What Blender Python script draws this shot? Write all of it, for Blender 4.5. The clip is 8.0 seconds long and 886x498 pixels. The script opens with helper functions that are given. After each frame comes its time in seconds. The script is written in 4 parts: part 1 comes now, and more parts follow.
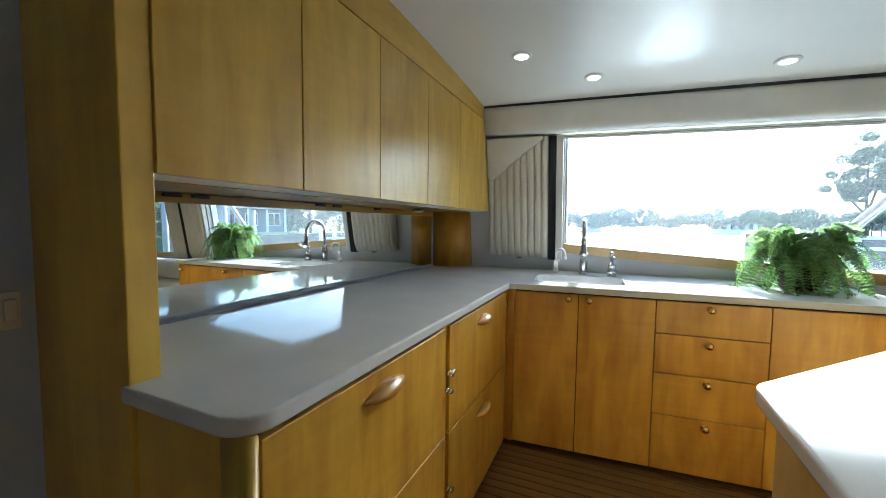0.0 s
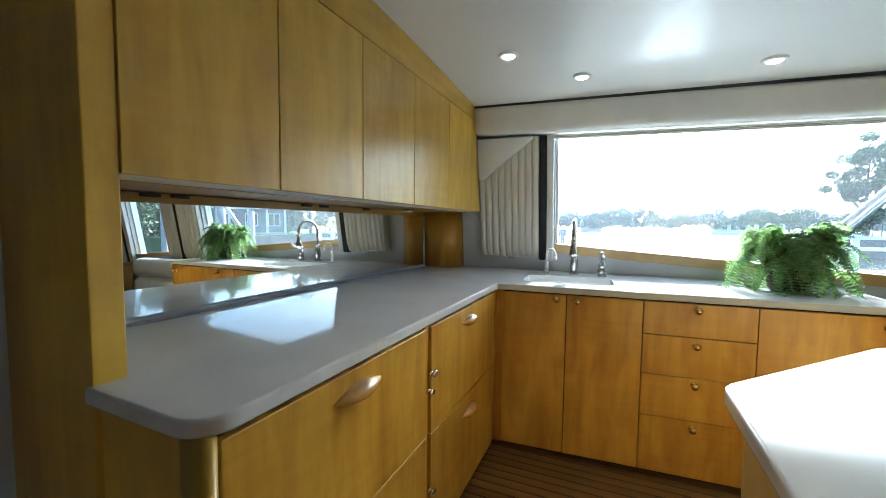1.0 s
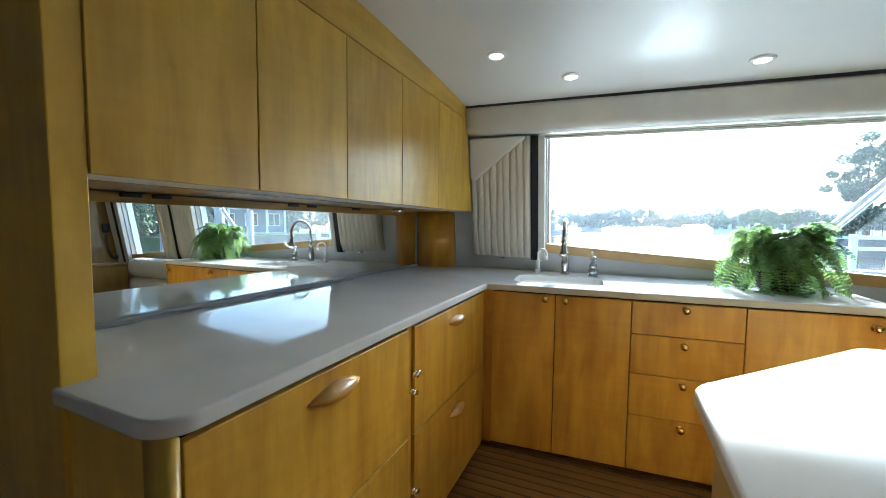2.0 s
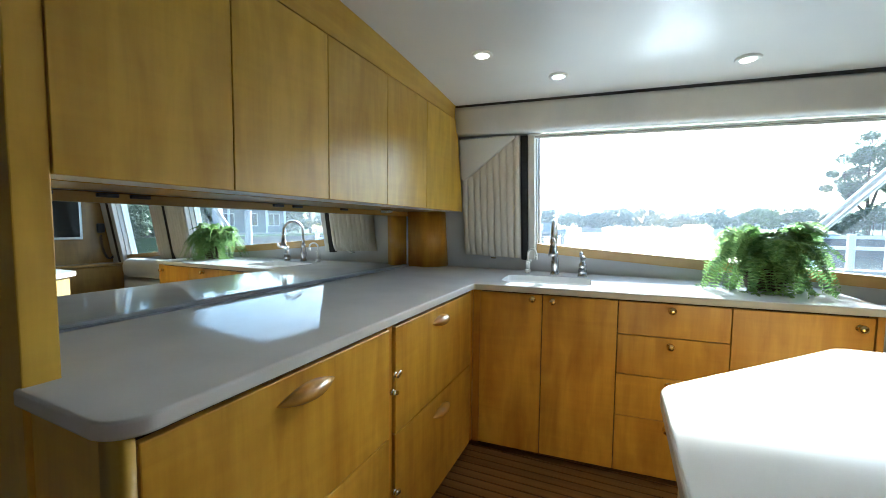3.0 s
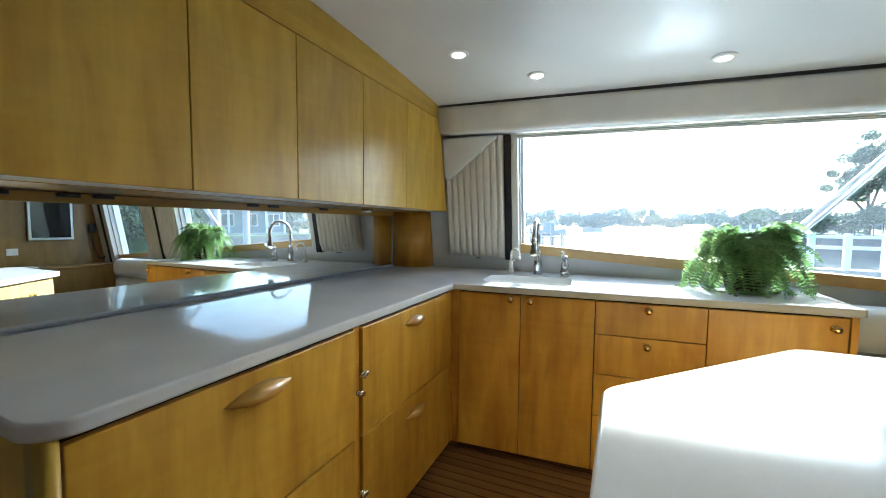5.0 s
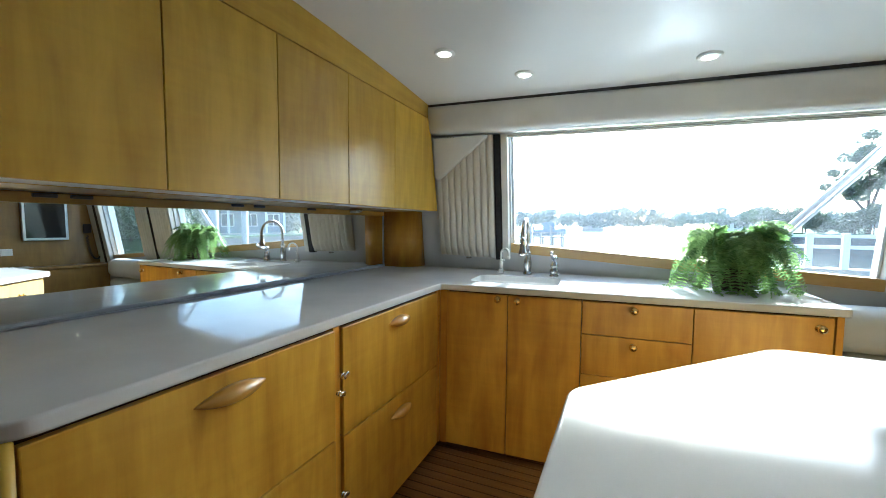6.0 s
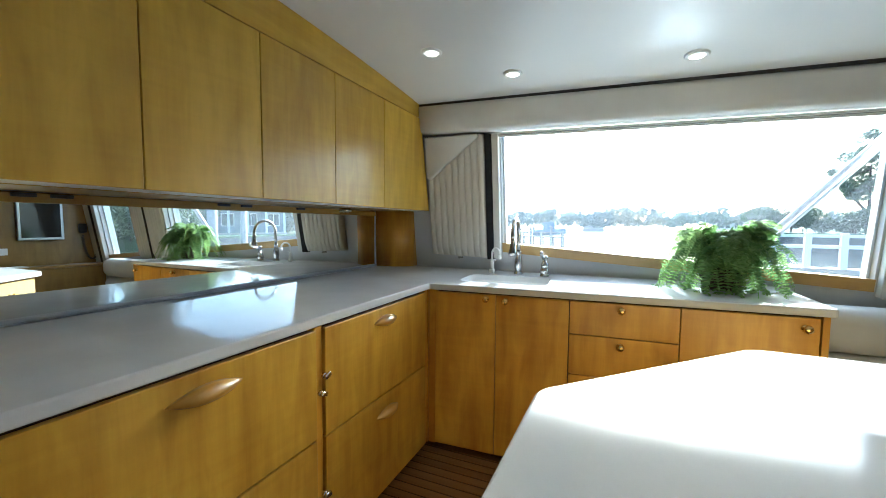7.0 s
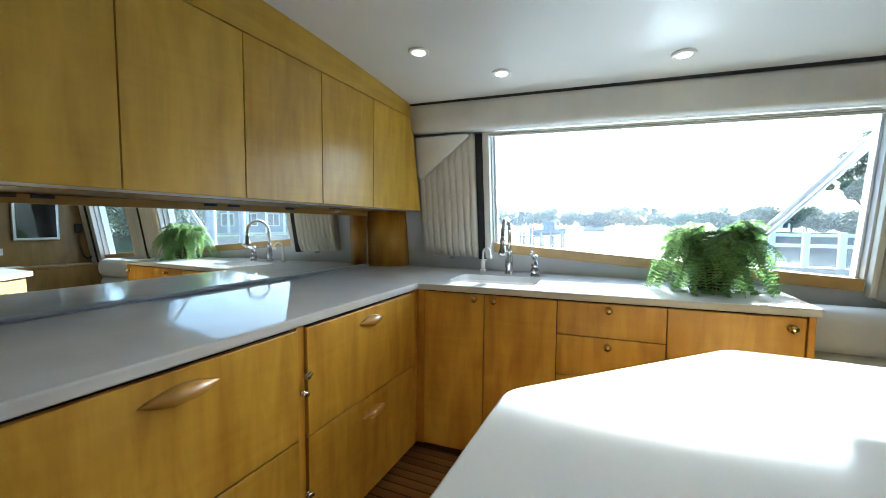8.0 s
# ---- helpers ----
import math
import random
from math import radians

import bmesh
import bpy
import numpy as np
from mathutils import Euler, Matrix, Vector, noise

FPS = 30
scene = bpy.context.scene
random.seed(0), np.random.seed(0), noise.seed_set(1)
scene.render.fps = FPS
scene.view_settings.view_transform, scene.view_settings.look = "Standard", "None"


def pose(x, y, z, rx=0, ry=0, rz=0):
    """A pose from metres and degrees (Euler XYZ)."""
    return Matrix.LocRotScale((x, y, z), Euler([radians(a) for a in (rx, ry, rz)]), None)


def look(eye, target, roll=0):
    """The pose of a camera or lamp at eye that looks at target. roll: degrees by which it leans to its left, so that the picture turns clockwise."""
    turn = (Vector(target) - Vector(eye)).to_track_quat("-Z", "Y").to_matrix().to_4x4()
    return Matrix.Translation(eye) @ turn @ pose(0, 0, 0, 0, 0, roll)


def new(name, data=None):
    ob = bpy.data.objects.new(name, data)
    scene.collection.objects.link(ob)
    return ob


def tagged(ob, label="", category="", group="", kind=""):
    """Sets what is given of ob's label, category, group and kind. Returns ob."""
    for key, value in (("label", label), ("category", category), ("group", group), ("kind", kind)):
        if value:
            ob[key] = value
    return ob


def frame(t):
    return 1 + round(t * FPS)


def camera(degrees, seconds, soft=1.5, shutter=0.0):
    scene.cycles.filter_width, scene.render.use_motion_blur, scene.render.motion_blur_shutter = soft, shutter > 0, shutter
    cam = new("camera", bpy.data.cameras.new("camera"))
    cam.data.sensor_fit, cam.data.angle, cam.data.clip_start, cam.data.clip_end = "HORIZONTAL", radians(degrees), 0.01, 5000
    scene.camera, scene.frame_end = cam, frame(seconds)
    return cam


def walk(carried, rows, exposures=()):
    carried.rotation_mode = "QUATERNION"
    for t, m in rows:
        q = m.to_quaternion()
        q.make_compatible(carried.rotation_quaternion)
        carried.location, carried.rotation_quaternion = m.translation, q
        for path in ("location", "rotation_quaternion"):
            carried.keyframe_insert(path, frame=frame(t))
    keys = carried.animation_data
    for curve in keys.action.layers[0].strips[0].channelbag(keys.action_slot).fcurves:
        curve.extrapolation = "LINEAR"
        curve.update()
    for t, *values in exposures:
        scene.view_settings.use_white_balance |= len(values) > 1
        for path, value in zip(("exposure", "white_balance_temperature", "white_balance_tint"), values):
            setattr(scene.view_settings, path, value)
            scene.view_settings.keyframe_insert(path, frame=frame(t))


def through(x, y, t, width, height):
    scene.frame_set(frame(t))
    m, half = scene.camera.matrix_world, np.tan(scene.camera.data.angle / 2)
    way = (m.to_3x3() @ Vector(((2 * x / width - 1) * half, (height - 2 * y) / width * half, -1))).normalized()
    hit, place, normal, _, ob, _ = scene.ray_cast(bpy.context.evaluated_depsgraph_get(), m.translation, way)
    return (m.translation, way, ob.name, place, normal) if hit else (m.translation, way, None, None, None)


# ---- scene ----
cam = camera(97.7, 8.0, soft=0.9)
METRES, EYE, TILT, LEAN, TURN = 0.546, 1.275, 0.0, 0.0, 22.8
ROWS = [
    (0.0, 0.0, 0.0, 0.0, 0.04, -3.68, -0.68),
    (0.5, 0.0659, 0.0037, -0.0004, 0.09, -3.65, -0.69),
    (1.0, 0.1297, 0.0078, 0.0003, 0.12, -3.63, -0.65),
    (1.5, 0.1847, 0.01, 0.0015, 0.15, -3.64, -0.64),
    (3.0, 0.3849, 0.0211, 0.0047, 0.25, -3.66, -0.58),
    (3.5, 0.4448, 0.0251, 0.0048, 0.28, -3.65, -0.57),
    (4.0, 0.501, 0.0285, 0.0057, 0.32, -3.66, -0.54),
    (4.5, 0.5546, 0.0321, 0.0059, 0.35, -3.65, -0.56),
    (6.0, 0.7504, 0.0487, 0.0061, 0.45, -3.68, -0.47),
    (6.5, 0.8168, 0.0537, 0.0063, 0.49, -3.69, -0.46),
    (7.0, 0.8746, 0.0589, 0.0051, 0.54, -3.71, -0.48),
    (7.5, 0.9296, 0.0622, 0.006, 0.58, -3.72, -0.44),
    (8.0, 0.9975, 0.0672, 0.0063, 0.62, -3.74, -0.44),
]
walk(cam, [(t, pose(0, 0, EYE, TILT, LEAN, TURN) @ pose(METRES * x, METRES * y, METRES * z, 90 + pitch, roll, yaw)) for t, x, y, z, yaw, pitch, roll in ROWS],
     exposures=[(0.0, 2.53, 5000, 0), (8.0, 2.53, 5000, 0)])

# ---- world, sun and lamps ----
SUN_EL, SUN_AZ = 27.2, 5.0            # sun height, and its bearing from +y towards +x
world = bpy.data.worlds.new("sky")
scene.world = world
world.use_nodes = True
wn = world.node_tree.nodes
sky = wn.new("ShaderNodeTexSky")
sky.sky_type, sky.sun_disc = "NISHITA", False
sky.sun_elevation, sky.sun_rotation = radians(SUN_EL), radians(SUN_AZ)
sky.air_density, sky.dust_density, sky.ozone_density = 1.0, 2.5, 0.6
wn["Background"].inputs["Strength"].default_value = 0.15
world.node_tree.links.new(sky.outputs["Color"], wn["Background"].inputs["Color"])

sun_data = bpy.data.lights.new("sun", "SUN")
sun_data.energy, sun_data.angle, sun_data.color = 3.6, radians(0.7), (1.0, 0.95, 0.88)
sun = new("sun", sun_data)
s_el, s_az = radians(SUN_EL), radians(SUN_AZ)
sun_dir = Vector((math.sin(s_az) * math.cos(s_el), math.cos(s_az) * math.cos(s_el), math.sin(s_el)))
sun.matrix_world = look(sun_dir * 40, (0, 0, 0))

# ---- materials ----
FLOOR, TOP, SLAB = -0.04, 0.942, 0.036      # cabin sole, worktop height, worktop thickness


def material(name, color, rough=0.5, metal=0.0, coat=0.0, spec=0.5):
    m = bpy.data.materials.new(name)
    m.use_nodes = True
    b = m.node_tree.nodes["Principled BSDF"]
    b.inputs["Base Color"].default_value = (*color, 1)
    b.inputs["Roughness"].default_value = rough
    b.inputs["Metallic"].default_value = metal
    b.inputs["Coat Weight"].default_value = coat
    b.inputs["Coat Roughness"].default_value = 0.2
    b.inputs["Specular IOR Level"].default_value = spec
    return m, m.node_tree.nodes, m.node_tree.links, b


def mottled(name, a, c, rough=0.5, metal=0.0, coat=0.0, scale=(8, 8, 8), fine=60, bump=0.0, random_amount=0.0, detail=4.0, spec=0.5):
    """Two-scale noise between the colours a and c, with a fine bump."""
    m, n, l, b = material(name, a, rough, metal, coat, spec)
    tc = n.new("ShaderNodeTexCoord")
    mp = n.new("ShaderNodeMapping")
    mp.inputs["Scale"].default_value = scale
    l.new(tc.outputs["Object"], mp.inputs["Vector"])
    n1, n2 = n.new("ShaderNodeTexNoise"), n.new("ShaderNodeTexNoise")
    n1.inputs["Scale"].default_value, n1.inputs["Detail"].default_value = 1.0, detail
    n2.inputs["Scale"].default_value, n2.inputs["Detail"].default_value = fine, 2.0
    l.new(mp.outputs["Vector"], n1.inputs["Vector"])
    l.new(tc.outputs["Object"], n2.inputs["Vector"])
    mix = n.new("ShaderNodeMath")
    mix.operation = "MULTIPLY_ADD"
    mix.inputs[1].default_value = 0.25
    l.new(n2.outputs["Fac"], mix.inputs[0])
    l.new(n1.outputs["Fac"], mix.inputs[2])
    last = mix.outputs[0]
    if random_amount:
        info = n.new("ShaderNodeObjectInfo")
        add = n.new("ShaderNodeMath")
        add.operation = "MULTIPLY_ADD"
        add.inputs[1].default_value = random_amount
        l.new(info.outputs["Random"], add.inputs[0])
        l.new(last, add.inputs[2])
        last = add.outputs[0]
    ramp = n.new("ShaderNodeValToRGB")
    ramp.color_ramp.elements[0].position, ramp.color_ramp.elements[1].position = 0.4, 0.9 + random_amount * 0.5
    ramp.color_ramp.elements[0].color, ramp.color_ramp.elements[1].color = (*a, 1), (*c, 1)
    l.new(last, ramp.inputs["Fac"])
    l.new(ramp.outputs["Color"], b.inputs["Base Color"])
    if bump:
        bp = n.new("ShaderNodeBump")
        bp.inputs["Strength"].default_value, bp.inputs["Distance"].default_value = bump, 0.002
        l.new(n2.outputs["Fac"], bp.inputs["Height"])
        l.new(bp.outputs["Normal"], b.inputs["Normal"])
    return m


def veneer(name, a, c, grain=(11.0, 11.0, 0.6), coat=0.35):
    """Satin-varnished figured maple: long soft grain, faint cross ripple, broad tone shifts leaf by leaf."""
    m, n, l, b = material(name, a, 0.38, 0.0, coat)
    tc, info = n.new("ShaderNodeTexCoord"), n.new("ShaderNodeObjectInfo")
    off = n.new("ShaderNodeVectorMath")
    off.operation = "MULTIPLY_ADD"
    comb = n.new("ShaderNodeCombineXYZ")
    for i in range(3):
        l.new(info.outputs["Random"], comb.inputs[i])
    off.inputs[1].default_value = (7.3, 5.1, 3.7)
    l.new(comb.outputs[0], off.inputs[0])
    l.new(tc.outputs["Object"], off.inputs[2])

    def layer(scale, detail, noise_scale=1.0):
        mp, nz = n.new("ShaderNodeMapping"), n.new("ShaderNodeTexNoise")
        mp.inputs["Scale"].default_value = scale
        nz.inputs["Scale"].default_value, nz.inputs["Detail"].default_value, nz.inputs["Distortion"].default_value = noise_scale, detail, 0.6
        l.new(off.outputs[0], mp.inputs["Vector"])
        l.new(mp.outputs[0], nz.inputs["Vector"])
        return nz.outputs["Fac"]

    long_grain = layer(grain, 5.0)
    fine_grain = layer(tuple(g * 9 for g in grain), 3.0)
    flat = tuple(max(grain) / 14.0 if g < max(grain) else max(grain) / 3.5 for g in grain)
    ripple = layer(tuple(34.0 if g < max(grain) else 3.0 for g in grain), 3.0)
    streak = layer(tuple(0.35 if g < max(grain) else 24.0 for g in grain), 2.0)
    mottle = layer(tuple(3.2 if g < max(grain) else 13.0 for g in grain), 4.0)
    broad = layer(flat, 3.0)

    def weigh(value, k, base):
        mm = n.new("ShaderNodeMath")
        mm.operation = "MULTIPLY_ADD"
        mm.inputs[1].default_value = k
        l.new(value, mm.inputs[0])
        if isinstance(base, float):
            mm.inputs[2].default_value = base
        else:
            l.new(base, mm.inputs[2])
        return mm.outputs[0]

    total = weigh(long_grain, 0.22, 0.0)
    total = weigh(fine_grain, 0.09, total)
    total = weigh(ripple, 0.12, total)
    total = weigh(streak, 0.11, total)
    total = weigh(broad, 0.44, total)
    total = weigh(mottle, 0.46, total)
    ramp = n.new("ShaderNodeValToRGB")
    e = ramp.color_ramp.elements
    e[0].position, e[1].position = 0.56, 0.86
    e[0].color, e[1].color = (*a, 1), (*c, 1)
    l.new(total, ramp.inputs["Fac"])
    l.new(ramp.outputs["Color"], b.inputs["Base Color"])
    bp = n.new("ShaderNodeBump")
    bp.inputs["Strength"].default_value, bp.inputs["Distance"].default_value = 0.03, 0.001
    l.new(fine_grain, bp.inputs["Height"])
    l.new(bp.outputs["Normal"], b.inputs["Normal"])
    rr = n.new("ShaderNodeMapRange")
    rr.inputs["To Min"].default_value, rr.inputs["To Max"].default_value = 0.3, 0.46
    l.new(broad, rr.inputs["Value"])
    l.new(rr.outputs[0], b.inputs["Roughness"])
    return m


MAPLE = veneer("honey_maple", (0.455, 0.264, 0.018), (0.67, 0.428, 0.042), coat=0.22)
# same maple, warm bounced light of the lower fronts put into the colour
MAPLE_WARM_LIT = veneer("warm_lit_maple", (0.445, 0.186, 0.011), (0.72, 0.39, 0.034))
# same maple again, the dimmer yellower light on these drawers put into the colour
MAPLE_DRAWER = veneer("dimmer_lit_maple", (0.39, 0.19, 0.011), (0.64, 0.375, 0.034))
# island copy of the maple, paled by colour to read as overexposed in sun
MAPLE_SUNLIT = veneer("sunlit_maple", (0.48, 0.32, 0.095), (0.64, 0.46, 0.17))
MAPLE_DEEP = veneer("deep_toned_maple", (0.19, 0.105, 0.02), (0.30, 0.175, 0.038))
MAPLE_PULL = veneer("polished_maple_pull", (0.42, 0.215, 0.03), (0.60, 0.35, 0.07), grain=(11.0, 0.6, 11.0), coat=0.9)
MAPLE_ACROSS = veneer("honey_maple_crosswise", (0.38, 0.225, 0.058), (0.53, 0.345, 0.10), grain=(0.9, 14.0, 14.0))
# darker maple tone for the rail and strip above the mirror
MAPLE_STRIP = veneer("darker_maple_strip", (0.28, 0.155, 0.02), (0.40, 0.235, 0.035), grain=(14.0, 0.9, 14.0))
MAPLE_DARK = veneer("maple_rail", (0.445, 0.255, 0.018), (0.64, 0.405, 0.040), grain=(14.0, 0.9, 14.0), coat=0.22)
STONE = mottled("grey_solid_surface", (0.565, 0.56, 0.55), (0.64, 0.635, 0.625), 0.065, coat=0.03, scale=(5, 5, 5), fine=420, spec=0.045)
STONE.node_tree.nodes["Principled BSDF"].inputs["Coat Roughness"].default_value = 0.015
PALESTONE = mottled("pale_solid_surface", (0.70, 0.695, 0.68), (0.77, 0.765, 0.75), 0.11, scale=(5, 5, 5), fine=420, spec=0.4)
VINYL = mottled("white_headliner", (0.75, 0.75, 0.735), (0.80, 0.80, 0.785), 0.36, scale=(2, 2, 2), fine=350, bump=0.05)
CREAM = mottled("cream_leather", (0.62, 0.605, 0.56), (0.70, 0.685, 0.64), 0.5, scale=(6, 6, 6), fine=260, bump=0.25)
PLEAT = mottled("cream_fabric", (0.60, 0.565, 0.48), (0.70, 0.665, 0.57), 0.85, scale=(12, 12, 3), fine=500, bump=0.2)
GREYWALL = mottled("grey_wall_vinyl", (0.54, 0.54, 0.54), (0.62, 0.62, 0.62), 0.55, scale=(3, 3, 3), fine=300, bump=0.15)
SOFA = mottled("pale_grey_upholstery", (0.52, 0.52, 0.51), (0.62, 0.62, 0.60), 0.65, scale=(4, 4, 4), fine=300, bump=0.3)
# grey paint with cool daylight put into the colour as a blue tint
DAYLIT_GREY = mottled("daylight_tinted_grey", (0.37, 0.45, 0.57), (0.44, 0.52, 0.64), 0.5, scale=(2, 2, 2), fine=200, bump=0.1)
DARKTRIM = mottled("dark_grey_channel", (0.33, 0.33, 0.335), (0.40, 0.40, 0.405), 0.6, scale=(10, 10, 10))
BLACK = mottled("black_velvet_strip", (0.008, 0.008, 0.009), (0.02, 0.02, 0.022), 0.8, scale=(30, 30, 30))
PLASTIC = mottled("black_plastic", (0.012, 0.012, 0.013), (0.03, 0.03, 0.032), 0.4, scale=(30, 30, 30))
WHITE = mottled("white_enamel", (0.72, 0.71, 0.67), (0.80, 0.79, 0.75), 0.25, scale=(10, 10, 10))
# near-black brown: shade of recess and seams put into toe board and bodies
SHADOWGAP = mottled("recess_shade_brown", (0.035, 0.018, 0.008), (0.06, 0.03, 0.014), 0.6, scale=(6, 6, 6))
TEAK = mottled("teak_plank", (0.105, 0.050, 0.010), (0.20, 0.098, 0.024), 0.4, coat=0.05, scale=(2.5, 40, 40), fine=150, random_amount=0.35)
CAULK = mottled("black_caulk", (0.010, 0.009, 0.008), (0.02, 0.018, 0.016), 0.7, scale=(30, 30, 30))
NICKEL = mottled("brushed_nickel", (0.42, 0.41, 0.40), (0.52, 0.51, 0.49), 0.26, metal=1.0, scale=(20, 20, 90))
CHROME = mottled("chrome", (0.70, 0.71, 0.72), (0.78, 0.79, 0.80), 0.1, metal=1.0, scale=(15, 15, 15))
BRASS = mottled("polished_brass", (0.72, 0.50, 0.16), (0.88, 0.66, 0.26), 0.12, metal=1.0, scale=(40, 40, 40))
ALU = mottled("silver_aluminium", (0.55, 0.56, 0.58), (0.65, 0.66, 0.68), 0.3, metal=1.0, scale=(10, 10, 10))
WHITEPAINT = mottled("white_paint", (0.72, 0.72, 0.70), (0.80, 0.80, 0.78), 0.45, scale=(2, 2, 2))
MIRROR = material("mirror_glass", (0.86, 0.88, 0.87), 0.0, 1.0)[0]
SCREEN = material("dark_screen", (0.006, 0.006, 0.008), 0.06, 0.0, 0.3)[0]


def pane_material(name, salt_least, salt_most):
    m = bpy.data.materials.new(name)
    m.use_nodes = True
    n, l = m.node_tree.nodes, m.node_tree.links
    n.remove(n["Principled BSDF"])
    t, g, x = n.new("ShaderNodeBsdfTransparent"), n.new("ShaderNodeBsdfGlossy"), n.new("ShaderNodeMixShader")
    t.inputs["Color"].default_value = (0.93, 0.95, 0.95, 1)
    g.inputs["Roughness"].default_value = 0.0
    x.inputs[0].default_value = 0.04
    l.new(t.outputs[0], x.inputs[1])
    l.new(g.outputs[0], x.inputs[2])
    tc, salt, ramp = n.new("ShaderNodeTexCoord"), n.new("ShaderNodeTexNoise"), n.new("ShaderNodeMapRange")
    salt.inputs["Scale"].default_value, salt.inputs["Detail"].default_value = 90.0, 8.0
    ramp.inputs["From Min"].default_value, ramp.inputs["From Max"].default_value = 0.35, 0.75
    ramp.inputs["To Min"].default_value, ramp.inputs["To Max"].default_value = salt_least, salt_most
    l.new(tc.outputs["Object"], salt.inputs["Vector"])
    l.new(salt.outputs["Fac"], ramp.inputs["Value"])
    sep, along, thin = n.new("ShaderNodeSeparateXYZ"), n.new("ShaderNodeMapRange"), n.new("ShaderNodeMath")
    l.new(tc.outputs["Object"], sep.inputs[0])
    l.new(sep.outputs["X"], along.inputs["Value"])
    along.inputs["From Min"].default_value, along.inputs["From Max"].default_value = 0.3, 1.6      # veil thicker aft: sun glare put into the haze
    along.inputs["To Min"].default_value, along.inputs["To Max"].default_value = 1.25, 0.8
    thin.operation = "MULTIPLY"
    l.new(ramp.outputs[0], thin.inputs[0])
    l.new(along.outputs[0], thin.inputs[1])
    # salt film whose blue tint also stands for the glare veil
    haze, y = n.new("ShaderNodeBsdfTranslucent"), n.new("ShaderNodeMixShader")
    haze.inputs["Color"].default_value = (0.82, 0.90, 0.98, 1)
    l.new(thin.outputs[0], y.inputs[0])
    l.new(x.outputs[0], y.inputs[1])
    l.new(haze.outputs[0], y.inputs[2])
    l.new(y.outputs[0], n["Material Output"].inputs["Surface"])
    return m


GLASS = pane_material("salty_window_glass", 0.015, 0.029)
# less veil in this pane stands for weaker glare away from the sun
THIN_VEIL_GLASS = pane_material("thin_veil_window_glass", 0.003, 0.007)


def glow(name, color, strength):
    m, n, l, b = material(name, (0.9, 0.9, 0.9), 0.4)
    b.inputs["Emission Color"].default_value = (*color, 1)
    b.inputs["Emission Strength"].default_value = strength
    return m


LAMP = glow("warm_lamp_glass", (1.0, 0.88, 0.68), 0.32)
BULB = glow("lamp_filament_glass", (1.0, 0.78, 0.46), 16.0)


MAPLE_PULL.node_tree.nodes["Principled BSDF"].inputs["Coat Roughness"].default_value = 0.06


def leaf_material(name, a, c, through=0.35, rough=0.5):
    m, n, l, b = material(name, a, rough)
    info, geo = n.new("ShaderNodeObjectInfo"), n.new("ShaderNodeNewGeometry")
    add, ramp = n.new("ShaderNodeMath"), n.new("ShaderNodeValToRGB")
    add.operation = "MULTIPLY_ADD"
    add.inputs[1].default_value = 0.5
    half = n.new("ShaderNodeMath")
    half.operation = "MULTIPLY"
    half.inputs[1].default_value = 0.5
    l.new(info.outputs["Random"], half.inputs[0])
    l.new(geo.outputs["Random Per Island"], add.inputs[0])
    l.new(half.outputs[0], add.inputs[2])
    ramp.color_ramp.elements[0].color, ramp.color_ramp.elements[1].color = (*a, 1), (*c, 1)
    l.new(add.outputs[0], ramp.inputs["Fac"])
    l.new(ramp.outputs["Color"], b.inputs["Base Color"])
    tr, mx = n.new("ShaderNodeBsdfTranslucent"), n.new("ShaderNodeMixShader")
    mx.inputs[0].default_value = through
    l.new(ramp.outputs["Color"], tr.inputs["Color"])
    l.new(b.outputs[0], mx.inputs[1])
    l.new(tr.outputs[0], mx.inputs[2])
    l.new(mx.outputs[0], n["Material Output"].inputs["Surface"])
    return m


FERN = leaf_material("fern_leaf", (0.11, 0.215, 0.055), (0.35, 0.48, 0.16), 0.62)
TREE_LEAF = leaf_material("tree_leaf", (0.03, 0.065, 0.02), (0.08, 0.13, 0.04), 0.25)
# leaf colour lightened and greyed to carry the distance haze
HAZE_LEAF = leaf_material("haze_tinted_leaf", (0.17, 0.215, 0.185), (0.27, 0.31, 0.26), 0.55)
BARK = mottled("bark", (0.07, 0.05, 0.035), (0.13, 0.10, 0.07), 0.9, scale=(6, 6, 2), fine=30, bump=0.4)
GRASS = mottled("lawn", (0.035, 0.075, 0.02), (0.075, 0.12, 0.035), 0.9, scale=(0.4, 0.4, 0.4), fine=12, bump=0.5)
WATER = mottled("canal_water", (0.03, 0.05, 0.05), (0.05, 0.07, 0.065), 0.12, scale=(0.6, 0.6, 0.6), fine=2.5, bump=0.6)
CONCRETE = mottled("concrete", (0.36, 0.35, 0.33), (0.46, 0.45, 0.42), 0.85, scale=(1.5, 1.5, 1.5), fine=25, bump=0.3)
PILING = mottled("grey_piling", (0.22, 0.20, 0.18), (0.33, 0.31, 0.28), 0.85, scale=(5, 5, 1), fine=30, bump=0.4)
SEAWALL = mottled("dark_sea_wall", (0.05, 0.05, 0.05), (0.10, 0.10, 0.095), 0.9, scale=(1.5, 1.5, 0.6), fine=18, bump=0.4)
ROOF = mottled("grey_roof", (0.16, 0.16, 0.17), (0.25, 0.25, 0.26), 0.8, scale=(1, 1, 4), fine=10)
HOUSE = mottled("pale_blue_render", (0.16, 0.20, 0.25), (0.21, 0.25, 0.30), 0.8, scale=(1, 1, 1), fine=20)
DARKGLASS = material("dark_window", (0.03, 0.04, 0.05), 0.08)[0]
POT = mottled("brown_wicker", (0.035, 0.022, 0.014), (0.08, 0.05, 0.03), 0.8, scale=(30, 30, 30), fine=120, bump=0.6)
